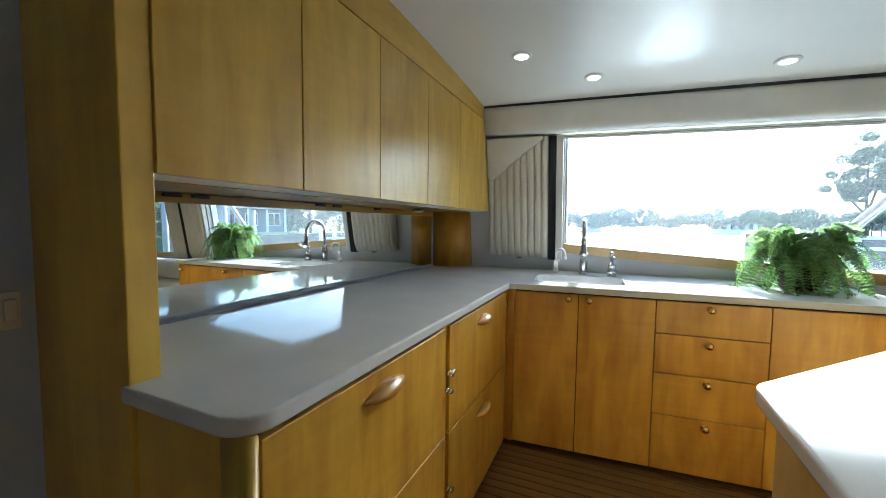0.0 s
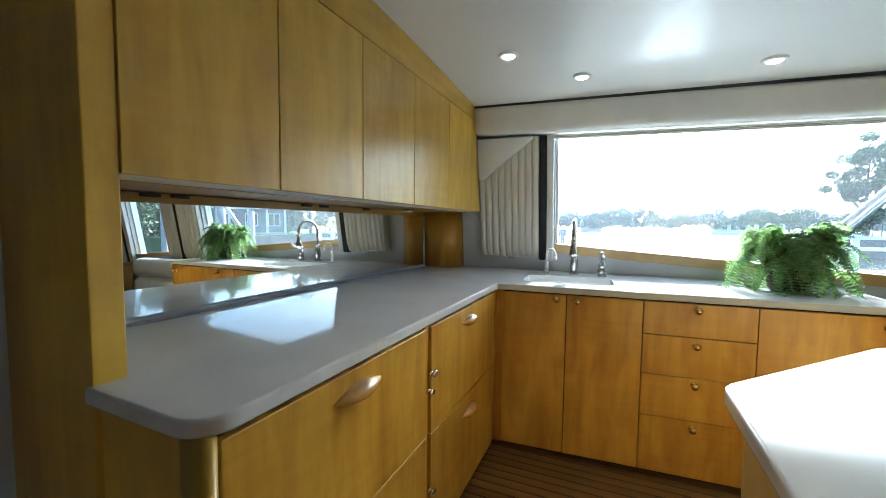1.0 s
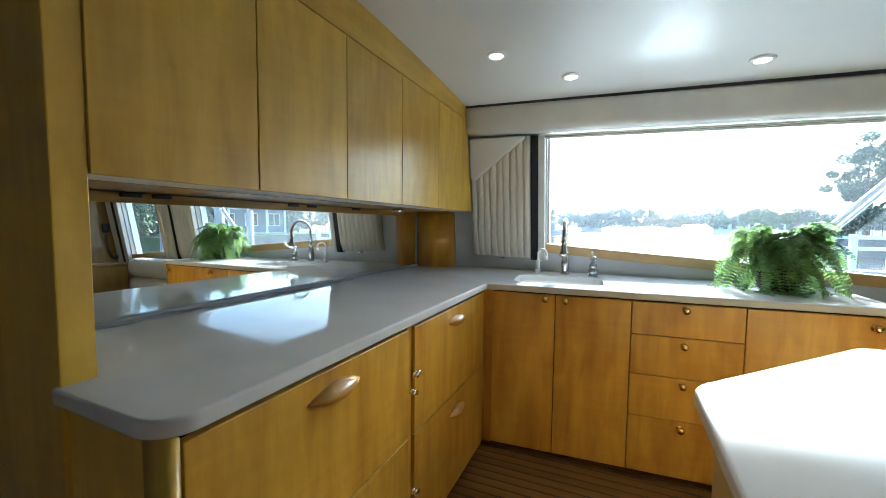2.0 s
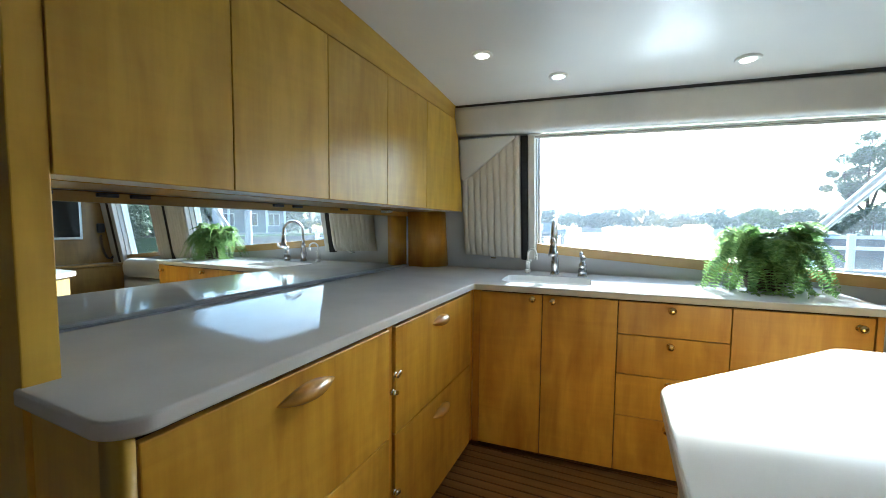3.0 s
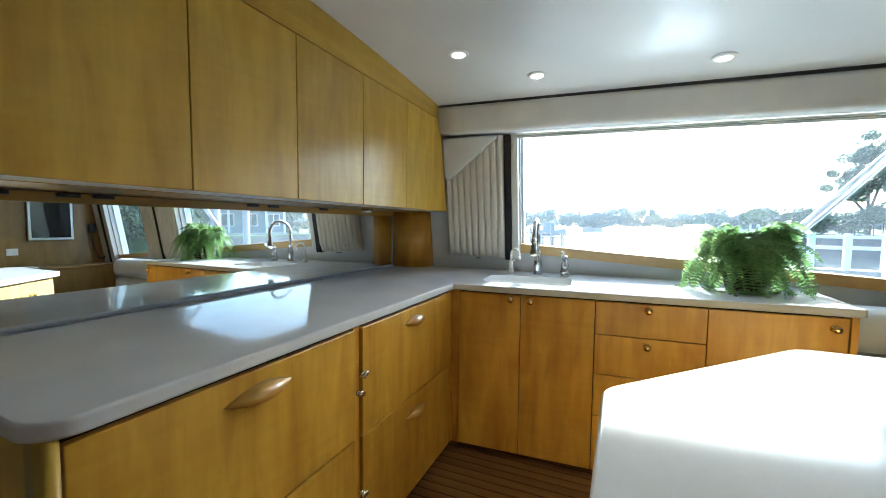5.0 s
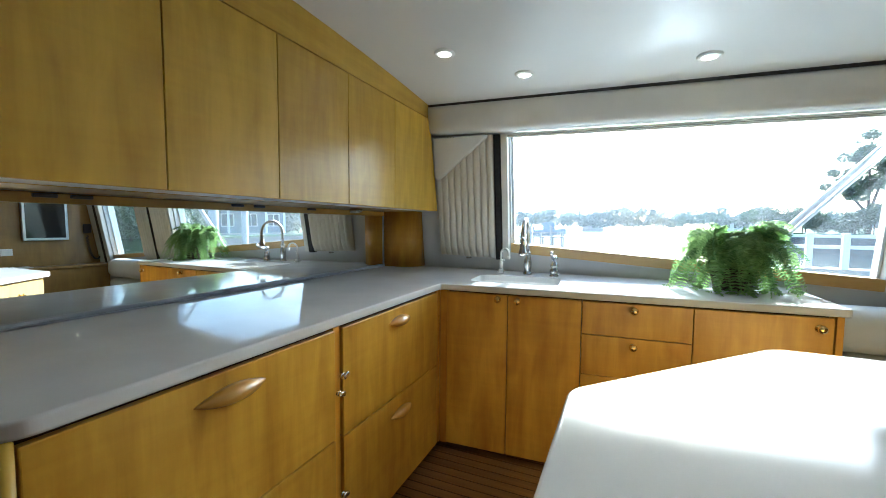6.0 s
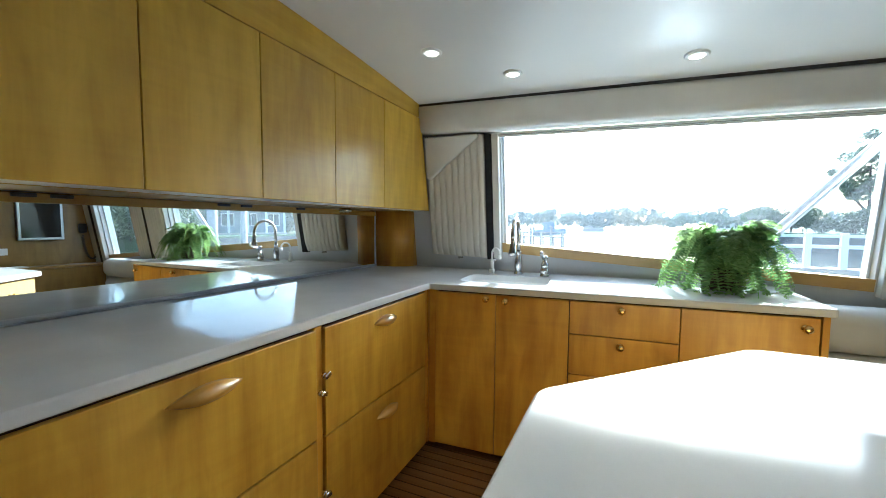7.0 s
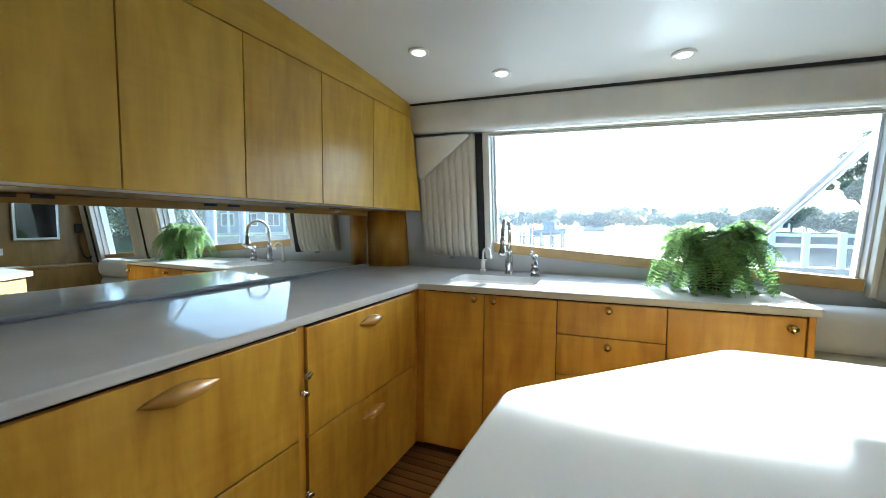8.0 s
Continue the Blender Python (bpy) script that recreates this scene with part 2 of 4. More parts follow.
SOIL = mottled("soil", (0.02, 0.014, 0.01), (0.04, 0.03, 0.02), 0.95, scale=(30, 30, 30))

# ---- helpers of this scene ----


def thing(name, label="", category="", group="", kind="", at=(0, 0, 0)):
    ob = new(name)
    ob.location = at
    ob.empty_display_size = 0.05
    return tagged(ob, label, category, group, kind)


def part(name, bm, mat, parent=None, label="", smooth=False, recalc=True):
    """One mesh object out of a bmesh, under a thing or a part; vertices are in world metres less the parents' places."""
    if recalc:
        bmesh.ops.recalc_face_normals(bm, faces=bm.faces)
    me = bpy.data.meshes.new(name)
    bm.to_mesh(me)
    bm.free()
    me.materials.append(mat)
    if smooth:
        for p in me.polygons:
            p.use_smooth = True
    ob = new(name, me)
    if parent is not None:
        ob.parent = parent
    if label:
        tagged(ob, label)
    return ob


def structure(name, bm, mat, label, category, smooth=False):
    return tagged(part(name, bm, mat, None, "", smooth), label, category, kind="structure")


def box(bm, x0, x1, y0, y1, z0, z1, bevel=0.0, seg=2):
    b = bmesh.new()
    vs = [b.verts.new((x, y, z)) for x in (x0, x1) for y in (y0, y1) for z in (z0, z1)]
    for f in ((0, 1, 3, 2), (4, 6, 7, 5), (0, 4, 5, 1), (2, 3, 7, 6), (0, 2, 6, 4), (1, 5, 7, 3)):
        b.faces.new([vs[i] for i in f])
    bmesh.ops.recalc_face_normals(b, faces=b.faces)
    if bevel:
        bmesh.ops.bevel(b, geom=list(b.edges), offset=bevel, segments=seg, affect="EDGES", profile=0.5)
    join(bm, b)
    return bm


def hexa(bm, corners, bevel=0.0, seg=2):
    """Eight corners: bottom four, then top four, both in the same turn."""
    b = bmesh.new()
    vs = [b.verts.new(c) for c in corners]
    for f in ((3, 2, 1, 0), (4, 5, 6, 7), (0, 1, 5, 4), (1, 2, 6, 5), (2, 3, 7, 6), (3, 0, 4, 7)):
        b.faces.new([vs[i] for i in f])
    bmesh.ops.recalc_face_normals(b, faces=b.faces)
    if bevel:
        bmesh.ops.bevel(b, geom=list(b.edges), offset=bevel, segments=seg, affect="EDGES", profile=0.5)
    join(bm, b)
    return bm


def join(bm, other):
    vmap = {v: bm.verts.new(v.co) for v in other.verts}
    for f in other.faces:
        try:
            bm.faces.new([vmap[v] for v in f.verts])
        except ValueError:
            pass
    other.free()


def moved(bm, m):
    bmesh.ops.transform(bm, matrix=m, verts=bm.verts)
    return bm


def lathe(profile, n=24, at=(0, 0, 0)):
    """A turned body from (radius, height) pairs."""
    bm = bmesh.new()
    rings = []
    for r, z in profile:
        rings.append([bm.verts.new((at[0] + r * math.cos(2 * math.pi * i / n), at[1] + r * math.sin(2 * math.pi * i / n), at[2] + z)) for i in range(n)])
    for a, b in zip(rings, rings[1:]):
        for i in range(n):
            bm.faces.new((a[i], a[(i + 1) % n], b[(i + 1) % n], b[i]))
    bm.faces.new(rings[0][::-1])
    bm.faces.new(rings[-1])
    return bm


def tube(path, radius, n=12, bm=None):
    """A round tube along a path; radius a number or one for each point."""
    bm = bm or bmesh.new()
    pts = [Vector(p) for p in path]
    radii = radius if isinstance(radius, (list, tuple)) else [radius] * len(pts)
    rings, up = [], None
    for i, p in enumerate(pts):
        d = (pts[min(i + 1, len(pts) - 1)] - pts[max(i - 1, 0)]).normalized()
        if up is None:
            up = d.orthogonal().normalized()
        up = (up - d * up.dot(d)).normalized()
        side = d.cross(up)
        rings.append([bm.verts.new(p + (up * math.cos(2 * math.pi * k / n) + side * math.sin(2 * math.pi * k / n)) * radii[i]) for k in range(n)])
    for a, b in zip(rings, rings[1:]):
        for k in range(n):
            bm.faces.new((a[k], a[(k + 1) % n], b[(k + 1) % n], b[k]))
    bm.faces.new(rings[0][::-1])
    bm.faces.new(rings[-1])
    return bm


def rounded(points, radii, seg=8):
    """A plan outline with its corners rounded."""
    out, n = [], len(points)
    for i in range(n):
        p, a, b = (Vector(points[k % n]) for k in (i, i - 1, i + 1))
        r = radii[i]
        if r <= 0:
            out.append(p)
            continue
        u, v = (a - p).normalized(), (b - p).normalized()
        half = u.angle(v) / 2
        t = min(r / math.tan(half), (a - p).length * 0.49, (b - p).length * 0.49)
        r = t * math.tan(half)
        c = p + (u + v).normalized() * (r / math.sin(half))
        s, e = p + u * t - c, p + v * t - c
        ang = s.angle_signed(e)
        for k in range(seg + 1):
            q = -ang * k / seg
            out.append(c + Vector((s.x * math.cos(q) - s.y * math.sin(q), s.x * math.sin(q) + s.y * math.cos(q))))
    return out


def inset(loop, d):
    """A loop (counter-clockwise) drawn in by d."""
    out, n = [], len(loop)
    for i in range(n):
        p, a, b = loop[i], loop[i - 1], loop[(i + 1) % n]
        e1, e2 = (p - a).normalized(), (b - p).normalized()
        n1, n2 = Vector((-e1.y, e1.x)), Vector((-e2.y, e2.x))
        m = n1 + n2
        m = m / max(m.length_squared / 2, 0.3)
        out.append(p + m * d)
    return out


def slab(outer, z0, z1, r, holes=()):
    """A worktop of rounded edges; holes are clockwise-free loops cut right through."""
    from mathutils.geometry import tessellate_polygon
    bm = bmesh.new()
    steps = [(r, z0)] + [(r * (1 - math.sin(a)), z0 + r * (1 - math.cos(a))) for a in (0.4, 0.9, math.pi / 2)]
    steps += [(r * (1 - math.cos(a)), z1 - r * (1 - math.sin(a))) for a in (0, 0.4, 0.8, 1.2, math.pi / 2)]
    rings = [[bm.verts.new((*p, z)) for p in inset(outer, d)] for d, z in steps]
    n = len(outer)
    for a, b in zip(rings, rings[1:]):
        for i in range(n):
            bm.faces.new((a[i], a[(i + 1) % n], b[(i + 1) % n], b[i]))
    for ring, z in ((rings[-1], z1), (rings[0], z0)):
        loops, flat = [[Vector(v.co) for v in ring]], list(ring)
        for h in holes:
            hv = [bm.verts.new((*p, z)) for p in h]
            loops.append([Vector(v.co) for v in hv])
            flat += hv
        for tri in tessellate_polygon(loops):
            try:
                bm.faces.new([flat[i] for i in tri])
            except ValueError:
                pass
    for h in holes:
        a, b = [bm.verts.new((*p, z0)) for p in h], [bm.verts.new((*p, z1)) for p in h]
        for i in range(len(h)):
            bm.faces.new((a[i], b[i], b[(i + 1) % len(h)], a[(i + 1) % len(h)]))
    bmesh.ops.remove_doubles(bm, verts=bm.verts, dist=1e-5)
    return bm


def wall_y(x, z):
    """The cabin side: it leans inboard as it rises."""
    return 2.99 - 0.03 * (x + 0.26) - 0.1477 * (z - TOP)


def leaned(bm):
    """Takes (x, depth outboard of the cabin side, z) to the leaning side."""
    for v in bm.verts:
        v.co.y += wall_y(v.co.x, v.co.z)
    return bm


def ceiling_z(x, y):
    return 2.19 - 0.028 * max(y - 1.0, 0) ** 2 - 0.036 * (x + 0.8)


def sill_z(x):
    """Height of the glass's lower edge, which falls towards the bow."""
    return 1.142 - 0.068 * (x + 0.26)


def header_z(x):
    return 1.891 - 0.03 * (x + 0.26)


# the mirrored run stands a little askew to the sink run; the mirror itself a little more, and leaning back
RUN = Matrix.Translation((-0.503, 2.185, 0)) @ Matrix.Rotation(radians(-1.0), 4, "Z") @ Matrix.Translation((0.508, -2.185, 0))
MIR = Matrix.Translation((-1.315, 1.6, 1.15)) @ Matrix.Rotation(radians(-1.95), 4, "Z") @ Matrix.Rotation(radians(-0.5), 4, "Y")


def askew(ob, m=RUN):
    ob.matrix_basis = m
    return ob


def run_xy(x, y):
    return (RUN @ Vector((x, y, 0))).to_2d()


def sink_y(x):
    """The front line of the sink worktop."""
    return 2.185 + 0.055 * (x + 0.508)

# ---- the cabin shell ----
WEST, EAST, SOUTH = -1.24, 3.48, -2.3       # mirror bulkhead, forward bulkhead, far cabin side
WIN = (-0.284, 1.690)                         # long side window
WIN2 = (2.375, 3.19)                         # short window beyond it

bm = bmesh.new()
n_x, n_y = 14, 24
grid = [[bm.verts.new((-2.2 + 5.9 * i / n_x, SOUTH - 0.2 + (3.3 - SOUTH) * j / n_y, 0)) for j in range(n_y + 1)] for i in range(n_x + 1)]
for row in grid:
    for v in row:
        v.co.z = ceiling_z(v.co.x, v.co.y)
for i in range(n_x):
    for j in range(n_y):
        bm.faces.new((grid[i][j], grid[i][j + 1], grid[i + 1][j + 1], grid[i + 1][j]))
top = bmesh.ops.extrude_face_region(bm, geom=list(bm.faces))
for v in top["geom"]:
    if isinstance(v, bmesh.types.BMVert):
        v.co.z += 0.06
structure("ceiling", bm, VINYL, "glossy white vinyl headliner curving down to the side", "ceiling", True)

bm = bmesh.new()
box(bm, -2.2, 3.7, SOUTH - 0.2, 3.2, FLOOR - 0.1, FLOOR - 0.004)
floor = structure("floor", bm, CAULK, "teak plank cabin sole with dark caulked seams", "floor")


def wall_piece(bm, x0, x1, z0a, z0b, z1a, z1b, d0=0.0, d1=0.12):
    """A piece of the leaning side between two sloping lines."""
    b = bmesh.new()
    hexa(b, [(x0, d0, z0a), (x1, d0, z0b), (x1, d1, z0b), (x0, d1, z0a), (x0, d0, z1a), (x1, d0, z1b), (x1, d1, z1b), (x0, d1, z1a)])
    join(bm, leaned(b))


bm = bmesh.new()
HIGH = 2.32
wall_piece(bm, -2.2, WIN[0], FLOOR - 0.1, FLOOR - 0.1, HIGH, HIGH)
wall_piece(bm, WIN[0], WIN[1], FLOOR - 0.1, FLOOR - 0.1, sill_z(WIN[0]) - 0.066, sill_z(WIN[1]) - 0.066)
wall_piece(bm, WIN[0], WIN[1], header_z(WIN[0]) + 0.075, header_z(WIN[1]) + 0.075, HIGH, HIGH)
wall_piece(bm, WIN[1], WIN2[0], FLOOR - 0.1, FLOOR - 0.1, HIGH, HIGH)
wall_piece(bm, WIN2[0], WIN2[1], FLOOR - 0.1, FLOOR - 0.1, sill_z(WIN2[0]) - 0.05, sill_z(WIN2[1]) - 0.05)
wall_piece(bm, WIN2[0], WIN2[1], header_z(WIN2[0]) + 0.075, header_z(WIN2[1]) + 0.075, HIGH, HIGH)
wall_piece(bm, WIN2[1], 3.7, FLOOR - 0.1, FLOOR - 0.1, HIGH, HIGH)
structure("wall_north", bm, GREYWALL, "pale grey vinyl cabin side leaning inboard round the windows", "wall")

bm = bmesh.new()
box(bm, -0.14, -0.014, -1.08, 1.6, FLOOR - 1.25, 1.15)
moved(bm, MIR)
structure("wall_west", bm, GREYWALL, "grey bulkhead behind the mirrored splashback", "wall")
bm = bmesh.new()
box(bm, -1.36, -1.238, SOUTH, 0.462, FLOOR - 0.1, 2.3)
structure("wall_aft", bm, DAYLIT_GREY, "plain grey painted bulkhead with a light switch", "wall")
bm = bmesh.new()
hexa(bm, [(EAST, SOUTH, FLOOR - 0.1), (EAST + 0.12, SOUTH, FLOOR - 0.1), (EAST + 0.12, wall_y(EAST, 0) + 0.02, FLOOR - 0.1), (EAST, wall_y(EAST, 0) + 0.02, FLOOR - 0.1),
          (EAST, SOUTH, 2.3), (EAST + 0.12, SOUTH, 2.3), (EAST + 0.12, wall_y(EAST, 2.3) + 0.02, 2.3), (EAST, wall_y(EAST, 2.3) + 0.02, 2.3)])
structure("wall_east", bm, MAPLE_DEEP, "honey maple forward bulkhead", "wall")
# unseen side added to close the cabin, coloured for a dim bluish bounce
bm = bmesh.new()
box(bm, -2.2, 3.7, SOUTH - 0.2, SOUTH, FLOOR - 0.1, 2.4)
structure("wall_south", bm, DAYLIT_GREY, "plain unseen far cabin side, bluish grey for a cool dim bounce", "wall")


def window(name, span, sill_drop, label, glass):
    x0, x1 = span
    w = thing(name, label, "window", kind="structure")
    bm = bmesh.new()
    wall_piece(bm, x0, x1, sill_z(x0) - sill_drop, sill_z(x1) - sill_drop, sill_z(x0), sill_z(x1), -0.012, 0.10)
    part("window_sill", bm, MAPLE_ACROSS, w, "varnished maple sill board")
    bm = bmesh.new()
    wall_piece(bm, x0 + 0.002, x0 + 0.014, sill_z(x0), sill_z(x0), header_z(x0) + 0.075, header_z(x0) + 0.075, 0.045, 0.10)
    wall_piece(bm, x1 - 0.014, x1 - 0.002, sill_z(x1), sill_z(x1), header_z(x1) + 0.075, header_z(x1) + 0.075, 0.045, 0.10)
    part("window_frame", bm, ALU, w, "slim silver frame")
    bm = bmesh.new()
    wall_piece(bm, x0, x1, header_z(x0) + 0.058, header_z(x1) + 0.058, header_z(x0) + 0.075, header_z(x1) + 0.075, 0.03, 0.10)
    part("window_head", bm, ALU, w)
    bm = bmesh.new()
    wall_piece(bm, x0 + 0.01, x1 - 0.01, sill_z(x0) - 0.004, sill_z(x1) - 0.004, header_z(x0) + 0.060, header_z(x1) + 0.060, 0.070, 0.076)
    g = part("pane", bm, glass, w)
    g.visible_shadow = False
    return w


window("window_1", WIN, 0.066, "long side window over the sink, canal beyond", GLASS)
window("window_2", WIN2, 0.05, "short side window above the settee", THIN_VEIL_GLASS)

# valance along the head of the windows
bm = bmesh.new()
sec = [(-0.05, 0.0), (-0.135, 0.004), (-0.150, 0.016), (-0.158, 0.05), (-0.158, 0.16), (-0.150, 0.185), (-0.05, 0.19)]
cols = [-0.842 + (EAST - 0.002 + 0.842) * i / 30 for i in range(31)]
def valance_top(x):
    return ceiling_z(x, wall_y(x, 2.05) - 0.155) - 0.013 - header_z(x) - 0.008


rows_v = [[bm.verts.new((x, d, header_z(x) + 0.008 + h * valance_top(x) / 0.19)) for d, h in sec] for x in cols]
for a, b in zip(rows_v, rows_v[1:]):
    for i in range(len(sec)):
        bm.faces.new((a[i], a[(i + 1) % len(sec)], b[(i + 1) % len(sec)], b[i]))
bm.faces.new(rows_v[0]), bm.faces.new(rows_v[-1])
tagged(part("valance", leaned(bm), CREAM, None, "", True), "padded cream leather valance along the window head", "valance")
bm = bmesh.new()
xs = [-0.84 + (EAST - 0.005 + 0.84) * i / 16 for i in range(17)]
for x0, x1 in zip(xs, xs[1:]):
    ya, yb = wall_y(x0, 2.05) - 0.152, wall_y(x1, 2.05) - 0.152
    za, zb = ceiling_z(x0, ya), ceiling_z(x1, yb)
    hexa(bm, [(x0, ya, za - 0.018), (x1, yb, zb - 0.018), (x1, yb + 0.1, zb - 0.018), (x0, ya + 0.1, za - 0.018), (x0, ya, za + 0.01), (x1, yb, zb + 0.01), (x1, yb + 0.1, zb + 0.01), (x0, ya + 0.1, za + 0.01)])
bmesh.ops.remove_doubles(bm, verts=bm.verts, dist=1e-4)
tagged(part("trim", bm, PLASTIC), "dark shadow strip above the valance", "trim", kind="structure")
bm = bmesh.new()
for d0, d1, h0, h1 in ((-0.050, -0.030, -0.006, 0.008), (-0.044, -0.032, -0.022, -0.010)):
    wall_piece(bm, WIN[0] - 0.05, 3.45, header_z(WIN[0]) + h0, header_z(3.45) + h0, header_z(WIN[0]) + h1, header_z(3.45) + h1, d0, d1)
track = thing("blind_track", "white and grey blind track under the valance", "blind track")
part("rail", bm, WHITEPAINT, track)
bm = bmesh.new()
wall_piece(bm, WIN[0] - 0.048, 3.44, header_z(WIN[0]) - 0.0105, header_z(3.44) - 0.0105, header_z(WIN[0]) - 0.0055, header_z(3.44) - 0.0055, -0.041, -0.034)
part("groove", bm, DARKTRIM, track, "dark grey groove strip")


def pleated(x0, x1, zb, zt, label, pleats):
    """A pleated fabric side panel, its face folded in soft vertical waves."""
    w = thing("curtain_panel", label, "curtain", "pleated window panels")
    bm = bmesh.new()
    n = pleats * 10
    rows_p = []
    for j in range(13):
        f = j / 12
        ring = []
        for i in range(n + 1):
            u = i / n
            x = x0 + (x1 - x0) * u
            ph = (u * pleats) % 1.0
            d = -0.058 - 0.011 * (math.sin(math.pi * ph) ** 0.45) + 0.012 * math.exp(-((ph - 0.02) / 0.06) ** 2)
            edge = min(u, 1 - u) * (x1 - x0)
            d += 0.03 * math.exp(-edge / 0.006) + 0.02 * math.exp(-f * 12 / 0.35)
            ring.append(bm.verts.new((x + 0.002 * math.sin(9 * f + 2 * i / 10), d, zb(x) + (zt(x) - zb(x)) * f)))
        rows_p.append(ring)
    for a, b in zip(rows_p, rows_p[1:]):
        for i in range(n):
            bm.faces.new((a[i], a[i + 1], b[i + 1], b[i]))
    ext = bmesh.ops.extrude_face_region(bm, geom=list(bm.faces))
    for v in ext["geom"]:
        if isinstance(v, bmesh.types.BMVert):
            v.co.y = -0.003
    part("pleats", leaned(bm), PLEAT, w, "", True)
    return w


def strip(x0, x1, zb, zt, name, mat, label, category, d0=-0.05, d1=-0.002):
    bm = bmesh.new()
    b = bmesh.new()
    hexa(b, [(x0, d0, zb(x0)), (x1, d0, zb(x1)), (x1, d1, zb(x1)), (x0, d1, zb(x0)), (x0, d0, zt(x0)), (x1, d0, zt(x1)), (x1, d1, zt(x1)), (x0, d1, zt(x0))], 0.004)
    join(bm, leaned(b))
    return tagged(part(name, bm, mat), label, category, "window edge strips")


def low(x):
    return 1.045 - 0.028 * (x + 0.84)


pleated(-0.842, -0.392, low, header_z, "cream fabric side panel with vertical pleats beside the sink window", 9)
strip(-0.390, -0.340, lambda x: low(x) - 0.01, header_z, "fastening_strip", BLACK, "black velvet fastening strip beside the pleated panel", "strip")
strip(-0.338, -0.292, lambda x: low(x) + 0.0, header_z, "jamb_pad", CREAM, "cream padded jamb with a stitched edge", "jamb pad")
strip(1.700, 1.728, lambda x: sill_z(x) - 0.09, header_z, "jamb_pad", CREAM, "cream padded jamb at the forward end of the window", "jamb pad")
pleated(1.730, 2.060, lambda x: sill_z(x) - 0.10, header_z, "cream pleated panel between the two windows", 7)
strip(2.062, 2.124, lambda x: sill_z(x) - 0.11, header_z, "fastening_strip", BLACK, "black velvet fastening strip between the windows", "strip")
pleated(2.126, 2.362, lambda x: sill_z(x) - 0.10, header_z, "cream pleated panel beside the short window", 5)
strip(3.200, 3.282, lambda x: sill_z(x) - 0.10, header_z, "jamb_pad", CREAM, "cream padded jamb by the forward bulkhead", "jamb pad")
strip(3.284, 3.342, lambda x: sill_z(x) - 0.11, header_z, "fastening_strip", BLACK, "black velvet fastening strip by the forward bulkhead", "strip")
strip(3.344, 3.470, lambda x: sill_z(x) - 0.10, header_z, "jamb_pad", CREAM, "cream padded post in the forward corner", "jamb pad")

# padded corner drape over the pleats
bm = bmesh.new()
out = rounded([Vector((-0.838, 1.575)), Vector((-0.40, 1.895)), Vector((-0.838, 1.905))], [0.03, 0.012, 0.004], 5)
levels = ((0.0, -0.066), (0.0, -0.082), (0.004, -0.090), (0.012, -0.094))
rings = [[bm.verts.new((p.x, d, p.y)) for p in inset(out, i)] for i, d in levels]
for a, b in zip(rings, rings[1:]):
    for i in range(len(out)):
        bm.faces.new((a[i], a[(i + 1) % len(out)], b[(i + 1) % len(out)], b[i]))
bm.faces.new(rings[0][::-1]), bm.faces.new(rings[-1])
tagged(part("corner_drape", leaned(bm), CREAM, None, "", True), "padded cream leather corner drape over the pleated panel", "drape")

# ---- base cabinets under the mirror ----
FRONT = -0.519          # face of the drawer fronts


def handle(parent, y, z, length=0.215):
    """A maple pull carved like a half leaf, standing out from a front that faces +x."""
    bm = bmesh.new()
    n, k = 20, 8
    rings = []
    for i in range(n + 1):
        u = i / n
        s = max(math.sin(math.pi * u), 0.0)
        w, h = 0.036 * s ** 0.8 + 0.0005, 0.034 * s ** 0.9 + 0.0005
        yy, zz = y - length / 2 + length * u, z + 0.012 * math.sin(math.pi * u)
        ring = []
        for j in range(k + 1):
            a = math.pi * j / k
            ring.append(bm.verts.new((FRONT - 0.001 + w * math.sin(a) ** 0.8, yy, zz - h * 0.35 + h * math.cos(a) * 0.75)))
        rings.append(ring)
    for a, b in zip(rings, rings[1:]):
        for j in range(k):
            bm.faces.new((a[j], b[j], b[j + 1], a[j + 1]))
    for a, b in zip(rings, rings[1:]):
        bm.faces.new((a[0], a[k], b[k], b[0]))
    bm.faces.new(rings[0]), bm.faces.new(rings[-1])
    return part("handle", bm, MAPLE_PULL, parent, "carved half-leaf wooden pull", True)


def latch(parent, y, z, turn):
    bm = lathe([(0.013, 0), (0.013, 0.010), (0.009, 0.014)], 16)
    join(bm, moved(box(bmesh.new(), -0.011, 0.011, -0.024, 0.013, 0.012, 0.028, 0.006, 3), pose(0, 0, 0, 0, 0, turn)))
    moved(bm, Matrix.Translation((FRONT + 0.0, y, z)) @ pose(0, 0, 0, 0, 90, 0) @ Matrix.Scale(0.86, 4))
    return part("latch", bm, CHROME, parent, "chrome turn latch", True)


def fridge_unit(name, y0, y1, split, label, pull_y, low_pull):
    c = askew(thing(name, label, "drawer cabinet", "drawer units under the mirror"))
    bm = bmesh.new()
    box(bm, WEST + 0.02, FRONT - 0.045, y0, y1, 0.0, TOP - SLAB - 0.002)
    # body coloured near-black so the gaps round the fronts read as shade
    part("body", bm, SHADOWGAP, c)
    for z0, z1, pull in ((split + 0.003, 0.892, (pull_y, 0.828)), (0.006, split - 0.003, low_pull)):
        bm = bmesh.new()
        box(bm, FRONT - 0.022, FRONT, y0 + 0.003, y1 - 0.003, z0, z1, 0.003)
        d = part("drawer_front", bm, MAPLE_DRAWER, c)
        if pull:
            handle(d, pull[0], pull[1], 0.215 if y0 < 1 else 0.19)
    return c


